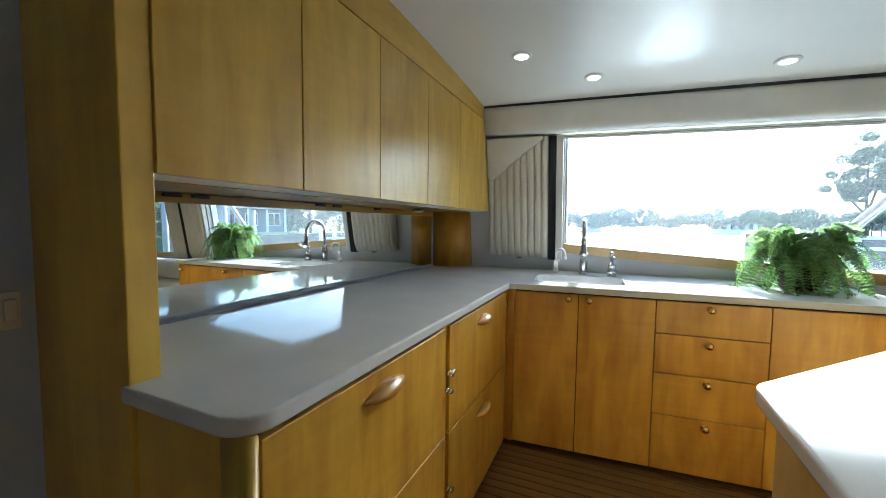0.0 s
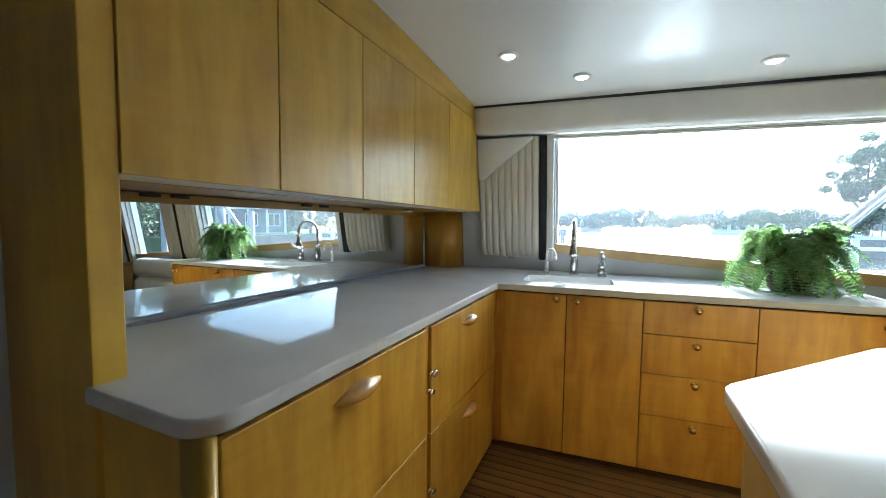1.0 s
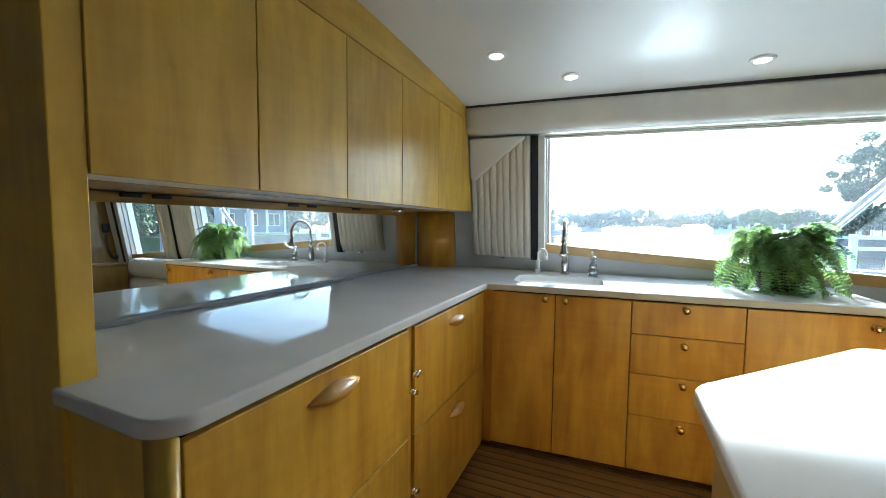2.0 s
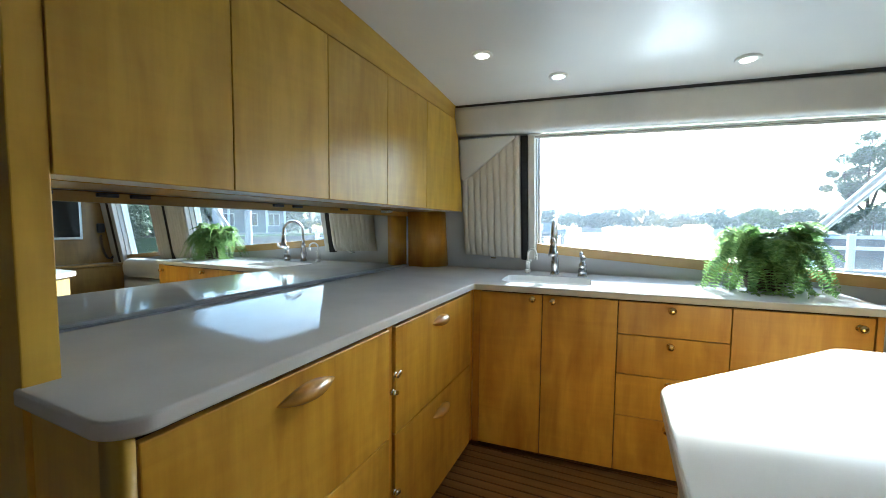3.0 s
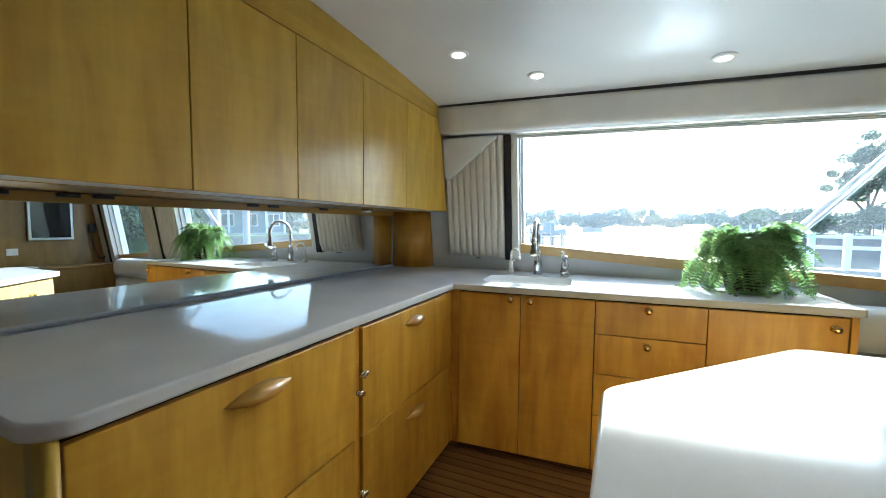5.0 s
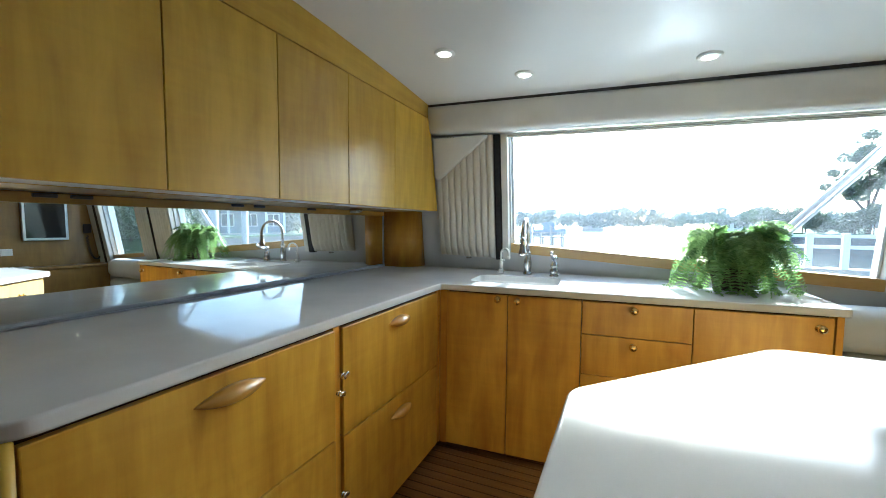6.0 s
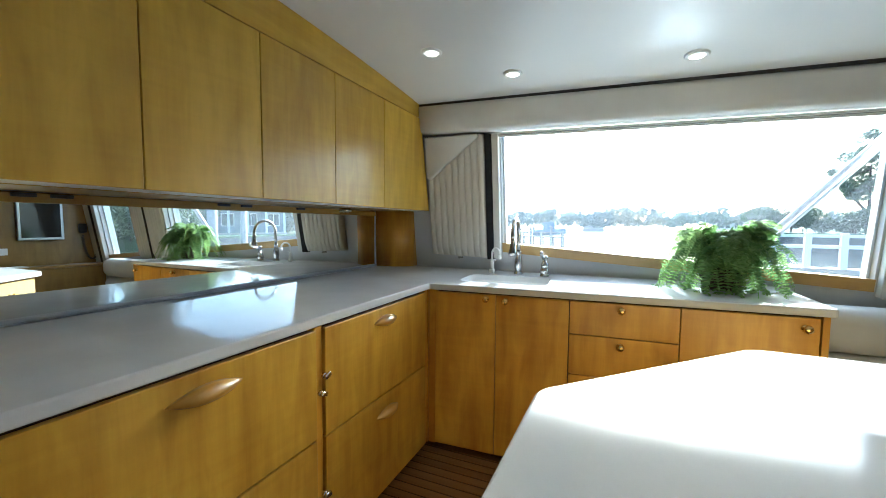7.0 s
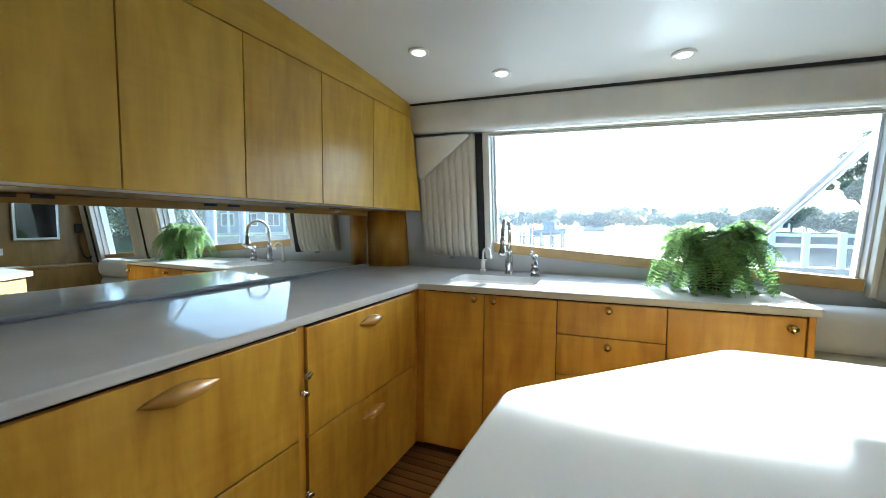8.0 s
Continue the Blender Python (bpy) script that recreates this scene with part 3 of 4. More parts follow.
fridge_unit("refrigerator_drawers", 0.479, 1.295, 0.482, "honey maple refrigerator drawers with a carved wooden pull", 0.885, (0.885, 0.40))
fridge_unit("refrigerator_drawers", 1.335, 2.163, 0.474, "honey maple refrigerator drawers beside the corner stile", 1.75, (1.765, 0.385))
bm = bmesh.new()
box(bm, WEST + 0.02, FRONT - 0.012, 1.297, 1.333, 0.0, TOP - SLAB - 0.002, 0.002)
stile = askew(tagged(part("stile", bm, MAPLE_WARM_LIT), "narrow maple stile carrying chrome latches", "stile"))
latch(stile, 1.326, 0.715, 200)
latch(stile, 1.306, 0.655, 160)
latch(stile, 1.322, 0.26, 170)
bm = bmesh.new()
box(bm, FRONT - 0.05, FRONT - 0.003, 2.167, 2.196, 0.0, TOP - SLAB - 0.002, 0.002)
box(bm, FRONT - 0.03, FRONT + 0.003, 2.199, 2.24, 0.0, TOP - SLAB - 0.002, 0.002)
box(bm, FRONT + 0.006, FRONT + 0.045, 2.208, 2.24, 0.0, TOP - SLAB - 0.002, 0.002)
tagged(part("corner_stile", bm, MAPLE_WARM_LIT), "maple corner stile between the two cabinet runs", "stile")

# end panel and its rounded post
bm = bmesh.new()
box(bm, -0.846, -0.592, 0.460, 0.478, FLOOR, TOP - SLAB - 0.002, 0.002)
cab_end = askew(thing("cabinet_end", "maple end of the galley cabinets with a rounded post", "cabinet"))
part("end_panel", bm, MAPLE, cab_end)
bm = bmesh.new()
out = rounded([Vector((-0.590, 0.456)), Vector((-0.521, 0.456)), Vector((-0.521, 0.478)), Vector((-0.590, 0.478))], [0, 0.0205, 0, 0], 12)
r0, r1 = [bm.verts.new((p.x, p.y, FLOOR)) for p in out], [bm.verts.new((p.x, p.y, TOP - SLAB - 0.002)) for p in out]
for i in range(len(out)):
    bm.faces.new((r0[i], r0[(i + 1) % len(out)], r1[(i + 1) % len(out)], r1[i]))
bm.faces.new(r0[::-1]), bm.faces.new(r1)
part("corner_post", bm, MAPLE, cab_end, "rounded maple corner post", True)

# toe board coloured with the shade of its recess
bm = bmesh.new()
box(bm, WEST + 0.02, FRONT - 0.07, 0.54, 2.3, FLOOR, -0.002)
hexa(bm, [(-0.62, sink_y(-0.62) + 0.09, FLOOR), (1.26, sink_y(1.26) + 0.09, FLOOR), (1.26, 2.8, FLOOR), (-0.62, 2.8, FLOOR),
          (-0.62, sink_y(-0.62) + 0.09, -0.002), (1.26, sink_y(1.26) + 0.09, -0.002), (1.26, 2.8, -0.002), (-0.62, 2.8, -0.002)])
tagged(part("baseboard", bm, SHADOWGAP), "recessed toe board under the cabinets, shade put into its colour", "baseboard", kind="structure")

# ---- sink run ----
SINK_TURN = math.degrees(math.atan(0.055))
SINK = Matrix.Translation((-0.508, 2.185, 0)) @ pose(0, 0, 0, 0, 0, SINK_TURN)    # along the worktop's front line; y goes back
FACE = 0.019                                                                     # fronts lie this far behind the edge


def knob(parent, u, z):
    bm = lathe([(0.016, 0), (0.016, 0.003), (0.008, 0.005), (0.007, 0.014), (0.015, 0.019), (0.0185, 0.026), (0.015, 0.034), (0.006, 0.038)], 20)
    moved(bm, SINK @ Matrix.Translation((u, FACE, z)) @ pose(0, 0, 0, 90, 0, 0))
    return part("knob", bm, BRASS, parent, "polished brass knob", True)


def sink_front(parent, name, u0, u1, z0, z1, knob_at=None):
    bm = box(bmesh.new(), u0 + 0.002, u1 - 0.002, FACE, FACE + 0.02, z0 + 0.002, z1 - 0.002, 0.002)
    d = part(name, moved(bm, SINK), MAPLE_WARM_LIT, parent)
    if knob_at:
        knob(d, *knob_at)
    return d


def sink_body(name, u0, u1, label, category):
    c = thing(name, label, category, "base cabinets under the window")
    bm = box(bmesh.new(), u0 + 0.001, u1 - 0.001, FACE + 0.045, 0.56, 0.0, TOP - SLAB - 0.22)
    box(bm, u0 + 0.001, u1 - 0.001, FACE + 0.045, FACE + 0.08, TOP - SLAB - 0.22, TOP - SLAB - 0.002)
    # near-black body gives the door and drawer gaps their painted shade
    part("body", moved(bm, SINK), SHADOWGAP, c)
    return c


Z1 = 0.898
c = sink_body("sink_cabinet", 0.035, 0.762, "maple sink cabinet with two doors and brass knobs", "cabinet")
sink_front(c, "door", 0.035, 0.384, 0.004, Z1, (0.332, 0.873))
sink_front(c, "door", 0.384, 0.762, 0.004, Z1, (0.438, 0.869))
c = sink_body("drawer_cabinet", 0.762, 1.252, "maple drawer cabinet of four drawers with brass knobs", "cabinet")
for z0, z1, kz in ((0.727, Z1, 0.866), (0.520, 0.727, 0.687), (0.301, 0.520, 0.487), (0.004, 0.301, 0.264)):
    sink_front(c, "drawer", 0.762, 1.252, z0, z1, (1.001, kz))
c = sink_body("end_cabinet", 1.252, 1.762, "maple end cabinet with one door and a brass knob", "cabinet")
sink_front(c, "door", 1.252, 1.762, 0.004, Z1, (1.71, 0.850))
bm = box(bmesh.new(), 1.768, 1.793, FACE + 0.002, 0.56, FLOOR, TOP - SLAB - 0.002, 0.002)
part("end_panel", moved(bm, SINK), MAPLE_WARM_LIT, c)

# worktop with the sink cut through it
back = wall_y(0, TOP) - 0.004
outline = rounded([Vector(p) for p in (run_xy(-1.29, 0.515), run_xy(-0.862, 0.515), run_xy(-0.862, 0.441), run_xy(-0.508, 0.436), run_xy(-0.508, 2.185), (1.300, sink_y(1.300)),
                                       (1.312, back - 0.045), (-0.26, back), (-1.268, back + 0.028))], [0, 0, 0.006, 0.074, 0.012, 0.02, 0, 0, 0], 20)
to_world = lambda u, v: (SINK @ Vector((u, v, 0))).to_2d()
basin = rounded([to_world(u, v) for u, v in ((0.12, 0.155), (0.635, 0.155), (0.635, 0.49), (0.12, 0.49))], [0.07] * 4, 8)
tagged(part("worktop", slab(outline, TOP - SLAB, TOP, 0.007, [basin]), STONE), "grey solid-surface worktop turning the corner to the sink", "worktop")
bm = bmesh.new()
levels = [(0.0, TOP - SLAB), (0.004, TOP - SLAB - 0.03), (0.012, TOP - 0.17), (0.035, TOP - 0.20), (0.10, TOP - 0.205)]
rings = [[bm.verts.new((*p, z)) for p in inset(basin, d - 0.006)] for d, z in levels]
for a, b in zip(rings, rings[1:]):
    for i in range(len(basin)):
        bm.faces.new((a[i], a[(i + 1) % len(basin)], b[(i + 1) % len(basin)], b[i]))
bm.faces.new(rings[-1])
sink = thing("sink", "white undermounted sink bowl in the grey worktop", "sink")
part("bowl", bm, WHITE, sink, "", True)
dx, dy = to_world(0.38, 0.32)
part("drain", lathe([(0.04, 0), (0.042, 0.003), (0.03, 0.004), (0.01, 0.002)], 20, (dx, dy, TOP - 0.2045)), CHROME, sink, "", True)

# low channel and the mirror above it, in the mirror's own axes: x out of the glass, y along it from its middle
MZ = TOP - 1.15
MIRROR_END = 1.205
bm = bmesh.new()
box(bm, -0.010, 0.018, -1.09, MIRROR_END, MZ + 0.002, MZ + 0.017, 0.004)
askew(tagged(part("mirror_channel", bm, DARKTRIM), "dark grey channel along the foot of the mirror", "channel"), MIR)
bm = bmesh.new()
box(bm, -0.010, 0.0, -1.09, MIRROR_END, MZ + 0.0175, 0.222)
mirror = askew(thing("mirror", "long mirrored splashback between worktop and wall cabinets", "mirror"), MIR)
part("glass", bm, MIRROR, mirror)
bm = bmesh.new()
box(bm, -0.006, 0.006, MIRROR_END + 0.001, MIRROR_END + 0.009, MZ + 0.006, 0.222)
part("edge_trim", bm, ALU, mirror, "thin bright edge strip")
# rounded wood column in the corner
bm = bmesh.new()
out = rounded([Vector((-1.29, 2.822)), Vector((-1.12, 2.822)), Vector((-1.005, 2.90)), Vector((-1.005, 3.06)), Vector((-1.29, 3.06))], [0, 0.10, 0.12, 0, 0], 10)
r0, r1 = [bm.verts.new((p.x, min(p.y, wall_y(-1, TOP) - 0.002), TOP)) for p in out], [bm.verts.new((p.x, min(p.y, wall_y(-1, 1.37) - 0.002), 1.374)) for p in out]
for i in range(len(out)):
    bm.faces.new((r0[i], r0[(i + 1) % len(out)], r1[(i + 1) % len(out)], r1[i]))
bm.faces.new(r0[::-1]), bm.faces.new(r1)
# lighter warm copy brightens the column by colour
tagged(part("corner_column", bm, MAPLE_WARM_LIT, None, "", True), "rounded maple column in the worktop corner", "column")

# ---- wall cabinets ----
UF, UB, UT = -0.842, 1.374, 2.024
seams = [0.511, 0.930, 1.355, 1.795, 2.237]


def end_y(z):
    return wall_y(-0.84, z) - 0.097 - 0.10 * max(z - 1.6, 0)


for i, y0 in enumerate(seams):
    c = askew(thing("wall_cabinet", "honey maple wall cabinet with a flush door above the mirror", "cabinet", "wall cabinets"))
    if i < 4:
        y1 = seams[i + 1]
        bm = box(bmesh.new(), WEST, UF - 0.045, y0 + 0.001, y1 - 0.001, UB + 0.012, UT)
        # bodies take the seam shade as their colour
        part("body", bm, SHADOWGAP, c)
        bm = box(bmesh.new(), UF - 0.022, UF, y0 + 0.002, y1 - 0.002, UB, UT - 0.006, 0.002)
        part("door", bm, MAPLE, c)
    else:
        def slanted(x0, x1, ya, z0, z1, g):
            return hexa(bmesh.new(), [(x0, ya, z0), (x1, ya, z0), (x1, end_y(z0) - g, z0), (x0, end_y(z0) - g, z0),
                                      (x0, ya, z1), (x1, ya, z1), (x1, end_y(z1) - g, z1), (x0, end_y(z1) - g, z1)], 0.002)
        part("body", slanted(WEST, UF - 0.045, y0 + 0.001, UB + 0.012, UT, 0.002), SHADOWGAP, c)
        part("door", slanted(UF - 0.022, UF, y0 + 0.002, UB, UT - 0.006, 0.0), MAPLE, c)
bm = bmesh.new()
ys = [0.514 + (end_y(2.05) - 0.514) * i / 12 for i in range(13)]
for ya, yb in zip(ys, ys[1:]):
    hexa(bm, [(UF - 0.04, ya, UT), (UF - 0.002, ya, UT), (UF - 0.002, yb, UT), (UF - 0.04, yb, UT),
              (UF - 0.04, ya, ceiling_z(UF, ya) + 0.01), (UF - 0.002, ya, ceiling_z(UF, ya) + 0.01), (UF - 0.002, yb, ceiling_z(UF, yb) + 0.01), (UF - 0.04, yb, ceiling_z(UF, yb) + 0.01)])
bmesh.ops.remove_doubles(bm, verts=bm.verts, dist=1e-4)
fascia = tagged(part("fascia", bm, MAPLE_DARK), "maple fascia between the wall cabinets and the headliner", "fascia")
askew(fascia)
bm = bmesh.new()
box(bm, UF - 0.155, UF - 0.024, 0.514, 2.88, UB, UB + 0.010, 0.002)
askew(tagged(part("light_rail", bm, WHITEPAINT), "white rail along the underside of the wall cabinets", "light rail"))
bm = bmesh.new()
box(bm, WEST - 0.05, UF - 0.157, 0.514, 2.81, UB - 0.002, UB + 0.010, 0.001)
back_rail = askew(tagged(part("back_rail", bm, MAPLE_STRIP), "maple rail above the mirror with small black catches", "rail"))
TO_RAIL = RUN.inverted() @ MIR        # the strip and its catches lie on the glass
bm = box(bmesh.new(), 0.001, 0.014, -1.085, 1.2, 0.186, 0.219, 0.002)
part("face_strip", moved(bm, TO_RAIL), MAPLE_STRIP, back_rail)
for y in (-0.93, -0.764, -0.669, -0.071, 0.052, 0.42):
    bm = box(bmesh.new(), 0.014, 0.03, y - 0.03, y + 0.03, 0.204, 0.217, 0.003)
    part("catch", moved(bm, TO_RAIL), PLASTIC, back_rail, "small black catch")

# tall end panel beside the worktop
bm = bmesh.new()
box(bm, -1.30, -0.848, 0.450, 0.512, FLOOR, ceiling_z(-0.86, 0.48) + 0.01, 0.003)
part("tall_panel", bm, MAPLE, cab_end, "tall maple panel rising to the headliner")

# light switch on the grey bulkhead
sw = thing("light_switch", "white double rocker switch on the grey bulkhead", "switch")
part("plate", box(bmesh.new(), -1.240, -1.231, 0.366, 0.436, 1.026, 1.112, 0.003), WHITE, sw)
part("rocker", box(bmesh.new(), -1.232, -1.221, 0.376, 0.398, 1.046, 1.094, 0.003), WHITE, sw)
part("rocker", box(bmesh.new(), -1.232, -1.221, 0.405, 0.427, 1.046, 1.094, 0.003), WHITE, sw)

# small fittings round the corner
bm = lathe([(0.007, 0), (0.007, 0.004), (0.004, 0.007)], 14, (-0.86, 2.62, UB - 0.008))
tagged(part("snap_button", bm, WHITE, None, "", True), "small white button under the wall cabinet", "button")
b = box(bmesh.new(), -0.62, -0.585, -0.062, -0.03, 1.022, 1.034, 0.004)
tagged(part("panel_catch", leaned(b), NICKEL), "small metal catch at the foot of the pleated panel", "catch")
bm = box(bmesh.new(), -1.13, -1.07, 2.18, 2.24, UB - 0.03, UB - 0.0025, 0.008)
tagged(part("under_light", bm, CHROME, None, "", True), "small chrome fitting under the wall cabinet", "fitting")

# ---- island ----
island_top = rounded([Vector(p) for p in ((0.285, 0.46), (1.55, 0.46), (1.62, 1.50), (0.79, 1.515), (0.300, 1.005))], [0.05, 0.05, 0.08, 0.09, 0.085], 10)
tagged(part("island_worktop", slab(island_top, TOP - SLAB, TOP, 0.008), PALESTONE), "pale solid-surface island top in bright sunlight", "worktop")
isl = thing("island_cabinet", "honey maple island cabinet with brass-knobbed drawers", "cabinet")
bm = bmesh.new()
out = rounded(inset([Vector(p) for p in ((0.285, 0.46), (1.55, 0.46), (1.62, 1.50), (0.79, 1.515), (0.300, 1.005))], 0.04), [0.02] * 5, 4)
r0, r1 = [bm.verts.new((p.x, p.y, FLOOR)) for p in out], [bm.verts.new((p.x, p.y, TOP - SLAB - 0.001)) for p in out]
for i in range(len(out)):
    bm.faces.new((r0[i], r0[(i + 1) % len(out)], r1[(i + 1) % len(out)], r1[i]))
bm.faces.new(r0[::-1]), bm.faces.new(r1)
part("body", bm, MAPLE_SUNLIT, isl)
ISL = Matrix.Translation((0.79, 1.515, 0)) @ pose(0, 0, 0, 0, 0, math.degrees(math.atan2(1.005 - 1.515, 0.300 - 0.79)))   # along the slanting face, y out of it into the cabinet
for z0, z1 in ((0.70, 0.895), (0.47, 0.695), (0.02, 0.465)):
    d = part("drawer", moved(box(bmesh.new(), 0.07, 0.63, 0.022, 0.038, z0, z1, 0.002), ISL), MAPLE_SUNLIT, isl)
    for u in (0.29, 0.41):
        bm = lathe([(0.012, 0), (0.006, 0.004), (0.006, 0.014), (0.014, 0.024), (0.011, 0.031), (0.004, 0.034)], 16)
        part("knob", moved(bm, ISL @ Matrix.Translation((u, 0.022, z1 - 0.085)) @ pose(0, 0, 0, 90, 0, 0)), BRASS, d, "polished brass knob", True)

# ---- taps at the sink ----
tap = thing("kitchen_faucet", "brushed nickel pull-down faucet with a high arched neck", "faucet")
fx, fy = -0.135, 2.812
part("body", lathe([(0.029, 0), (0.030, 0.008), (0.024, 0.014), (0.022, 0.03), (0.027, 0.055), (0.026, 0.09), (0.019, 0.125), (0.016, 0.14), (0.021, 0.146), (0.021, 0.152), (0.0145, 0.156)], 28, (fx, fy, TOP)), NICKEL, tap, "", True)
path = [(fx, fy, TOP + 0.15), (fx, fy, TOP + 0.22), (fx, fy, TOP + 0.262)]
R = 0.108
sdx, sdy = 0.04, -0.999
for i in range(1, 15):
    a = math.pi * i / 14
    path.append((fx + sdx * R * (1 - math.cos(a)), fy + sdy * R * (1 - math.cos(a)), TOP + 0.262 + R * math.sin(a)))
hx, hy = path[-1][0], path[-1][1]
path.append((hx, hy, TOP + 0.25))
part("neck", tube(path, 0.0125, 14), NICKEL, tap, "", True)
part("spray_head", lathe([(0.022, 0.0), (0.026, 0.004), (0.025, 0.02), (0.018, 0.05), (0.015, 0.085), (0.0165, 0.09), (0.0165, 0.098), (0.013, 0.104), (0.013, 0.112)], 22, (hx, hy, TOP + 0.142)), NICKEL, tap, "bell-shaped spray head", True)

lev = thing("mixer_lever", "brushed nickel mixer lever standing on the worktop", "lever")
lx, ly = 0.044, 2.780
part("body", lathe([(0.030, 0), (0.031, 0.007), (0.024, 0.012), (0.028, 0.026), (0.029, 0.044), (0.021, 0.055), (0.025, 0.066), (0.024, 0.080), (0.014, 0.094), (0.012, 0.104)], 24, (lx, ly, TOP)), NICKEL, lev, "", True)
part("cap", lathe([(0.010, 0.100), (0.017, 0.108), (0.020, 0.120), (0.017, 0.132), (0.006, 0.139)], 20, (lx, ly, TOP)), NICKEL, lev, "", True)
arm = ((0, 0, 0.085), (0, -0.008, 0.108), (-0.002, -0.030, 0.122), (-0.004, -0.062, 0.126), (-0.005, -0.090, 0.138), (-0.005, -0.108, 0.158), (-0.005, -0.112, 0.170))
part("lever_arm", tube([(lx + x, ly + y, TOP + z) for x, y, z in arm], [0.009, 0.0095, 0.0085, 0.008, 0.009, 0.0115, 0.006], 14), NICKEL, lev, "", True)

fil = thing("filter_tap", "small white drinking-water tap with a hooked spout", "tap")
wx, wy = -0.318, 2.81
part("base", box(bmesh.new(), wx - 0.018, wx + 0.018, wy - 0.018, wy + 0.018, TOP, TOP + 0.028, 0.007), WHITE, fil)
part("body", lathe([(0.014, 0.026), (0.014, 0.078), (0.009, 0.085)], 16, (wx, wy, TOP)), WHITE, fil, "", True)
path = [(wx, wy, TOP + 0.08), (wx, wy, TOP + 0.135)]
for i in range(1, 11):
    a = math.pi * i / 10
    path.append((wx + 0.032 * (1 - math.cos(a)), wy - 0.02 * (1 - math.cos(a)), TOP + 0.135 + 0.036 * math.sin(a)))
path.append((path[-1][0], path[-1][1], TOP + 0.115))
part("spout", tube(path, 0.0075, 12), WHITE, fil, "", True)
part("lever", box(bmesh.new(), wx - 0.012, wx + 0.026, wy - 0.007, wy + 0.007, TOP + 0.084, TOP + 0.095, 0.004), WHITE, fil)
part("tip", lathe([(0.0095, 0), (0.0105, 0.010), (0.009, 0.026)], 14, (path[-1][0], path[-1][1], TOP + 0.10)), WHITE, fil, "", True)

# ---- potted fern ----
fern = thing("potted_fern", "bushy green fern in a brown wicker pot on the worktop", "potted plant", at=(0.980, 2.685, TOP))
part("pot", lathe([(0.07, 0), (0.085, 0.01), (0.105, 0.10), (0.108, 0.125), (0.10, 0.128), (0.095, 0.115)], 28), POT, fern, "brown wicker pot", True)
part("soil", lathe([(0.094, 0.108), (0.05, 0.114), (0.01, 0.116)], 20), SOIL, fern)
rng = random.Random(7)


def frond(azim, reach, rise, drop, leaf):
    """One arching frond: a thin stem with pairs of narrow leaflets."""
    bm = bmesh.new()
    n = 40
    pts = []
    side_bend, roll = rng.uniform(-0.6, 0.6), rng.gauss(0, 0.55)
    for i in range(n + 1):
        u = i / n
        r = 0.02 + reach * (u ** 0.9)
        z = 0.11 + rise * math.sin(min(u * 1.25, 1.0) * math.pi / 2) - drop * max(u - 0.35, 0) ** 1.7 / 0.65 ** 1.7
        a = azim + side_bend * u * u
        p = Vector((r * math.cos(a), r * math.sin(a), max(z, 0.012)))
        pts.append(p)
    tube(pts, [0.0022 * (1 - 0.75 * i / n) for i in range(n + 1)], 4, bm)
    for i in range(3, n + 1):
        u = i / n
        t = (pts[i] - pts[i - 1]).normalized()
        side = t.cross(Vector((0, 0, 1)))
        side = side.normalized() if side.length > 0.05 else Vector((-math.sin(azim), math.cos(azim), 0))
        side = Matrix.Rotation(roll * (0.4 + u), 3, t) @ side
        nrm = side.cross(t).normalized()
        ll = leaf * (math.sin(math.pi * min(0.12 + 0.88 * u, 1.0)) ** 0.55 + 0.10)
        for s in (-1, 1):
            d = (side * s + t * rng.uniform(0.10, 0.40) + nrm * rng.uniform(-0.35, 0.15)).normalized()
            w = t * (0.0042 + 0.0012 * rng.random())
            o = pts[i] + t * rng.uniform(-0.002, 0.002)
            a0, tip, mid = o - w * 0.4, o + d * ll - nrm * 0.15 * ll, o + d * ll * 0.45
            v = [bm.verts.new(q) for q in (a0, mid - w - nrm * 0.001, tip, mid + w - nrm * 0.001, o + w * 0.4)]
            m0 = bm.verts.new(mid + nrm * 0.0015)
            bm.faces.new((v[0], v[1], m0, v[4]))
            bm.faces.new((v[1], v[2], m0))
            bm.faces.new((m0, v[2], v[3]))
            bm.faces.new((v[4], m0, v[3]))
    return part("frond", bm, FERN, fern, recalc=False)


for i in range(34):
    # outer skirt, hanging to the worktop all round
    az = 2 * math.pi * (i + rng.uniform(-0.6, 0.6)) / 34
    wide = 1.0 + 0.16 * abs(math.cos(az))
    frond(az, rng.uniform(0.21, 0.28) * wide, rng.uniform(0.10, 0.20), rng.uniform(0.25, 0.36), rng.uniform(0.027, 0.041))
for i in range(30):
    # short fronds in front of the pot
    az = rng.uniform(-math.pi - 0.3, 0.3)
    frond(az, rng.uniform(0.12, 0.22), rng.uniform(0.08, 0.18), rng.uniform(0.24, 0.34), rng.uniform(0.027, 0.040))
for i in range(36):
    # middle of the dome
    az = rng.uniform(0, 2 * math.pi)
    frond(az, rng.uniform(0.17, 0.28), rng.uniform(0.17, 0.25), rng.uniform(0.12, 0.24), rng.uniform(0.027, 0.041))
for i in range(22):
    az = rng.uniform(0, 2 * math.pi)
    frond(az, rng.uniform(0.06, 0.18), rng.uniform(0.20, 0.27), rng.uniform(0.04, 0.14), rng.uniform(0.028, 0.040))
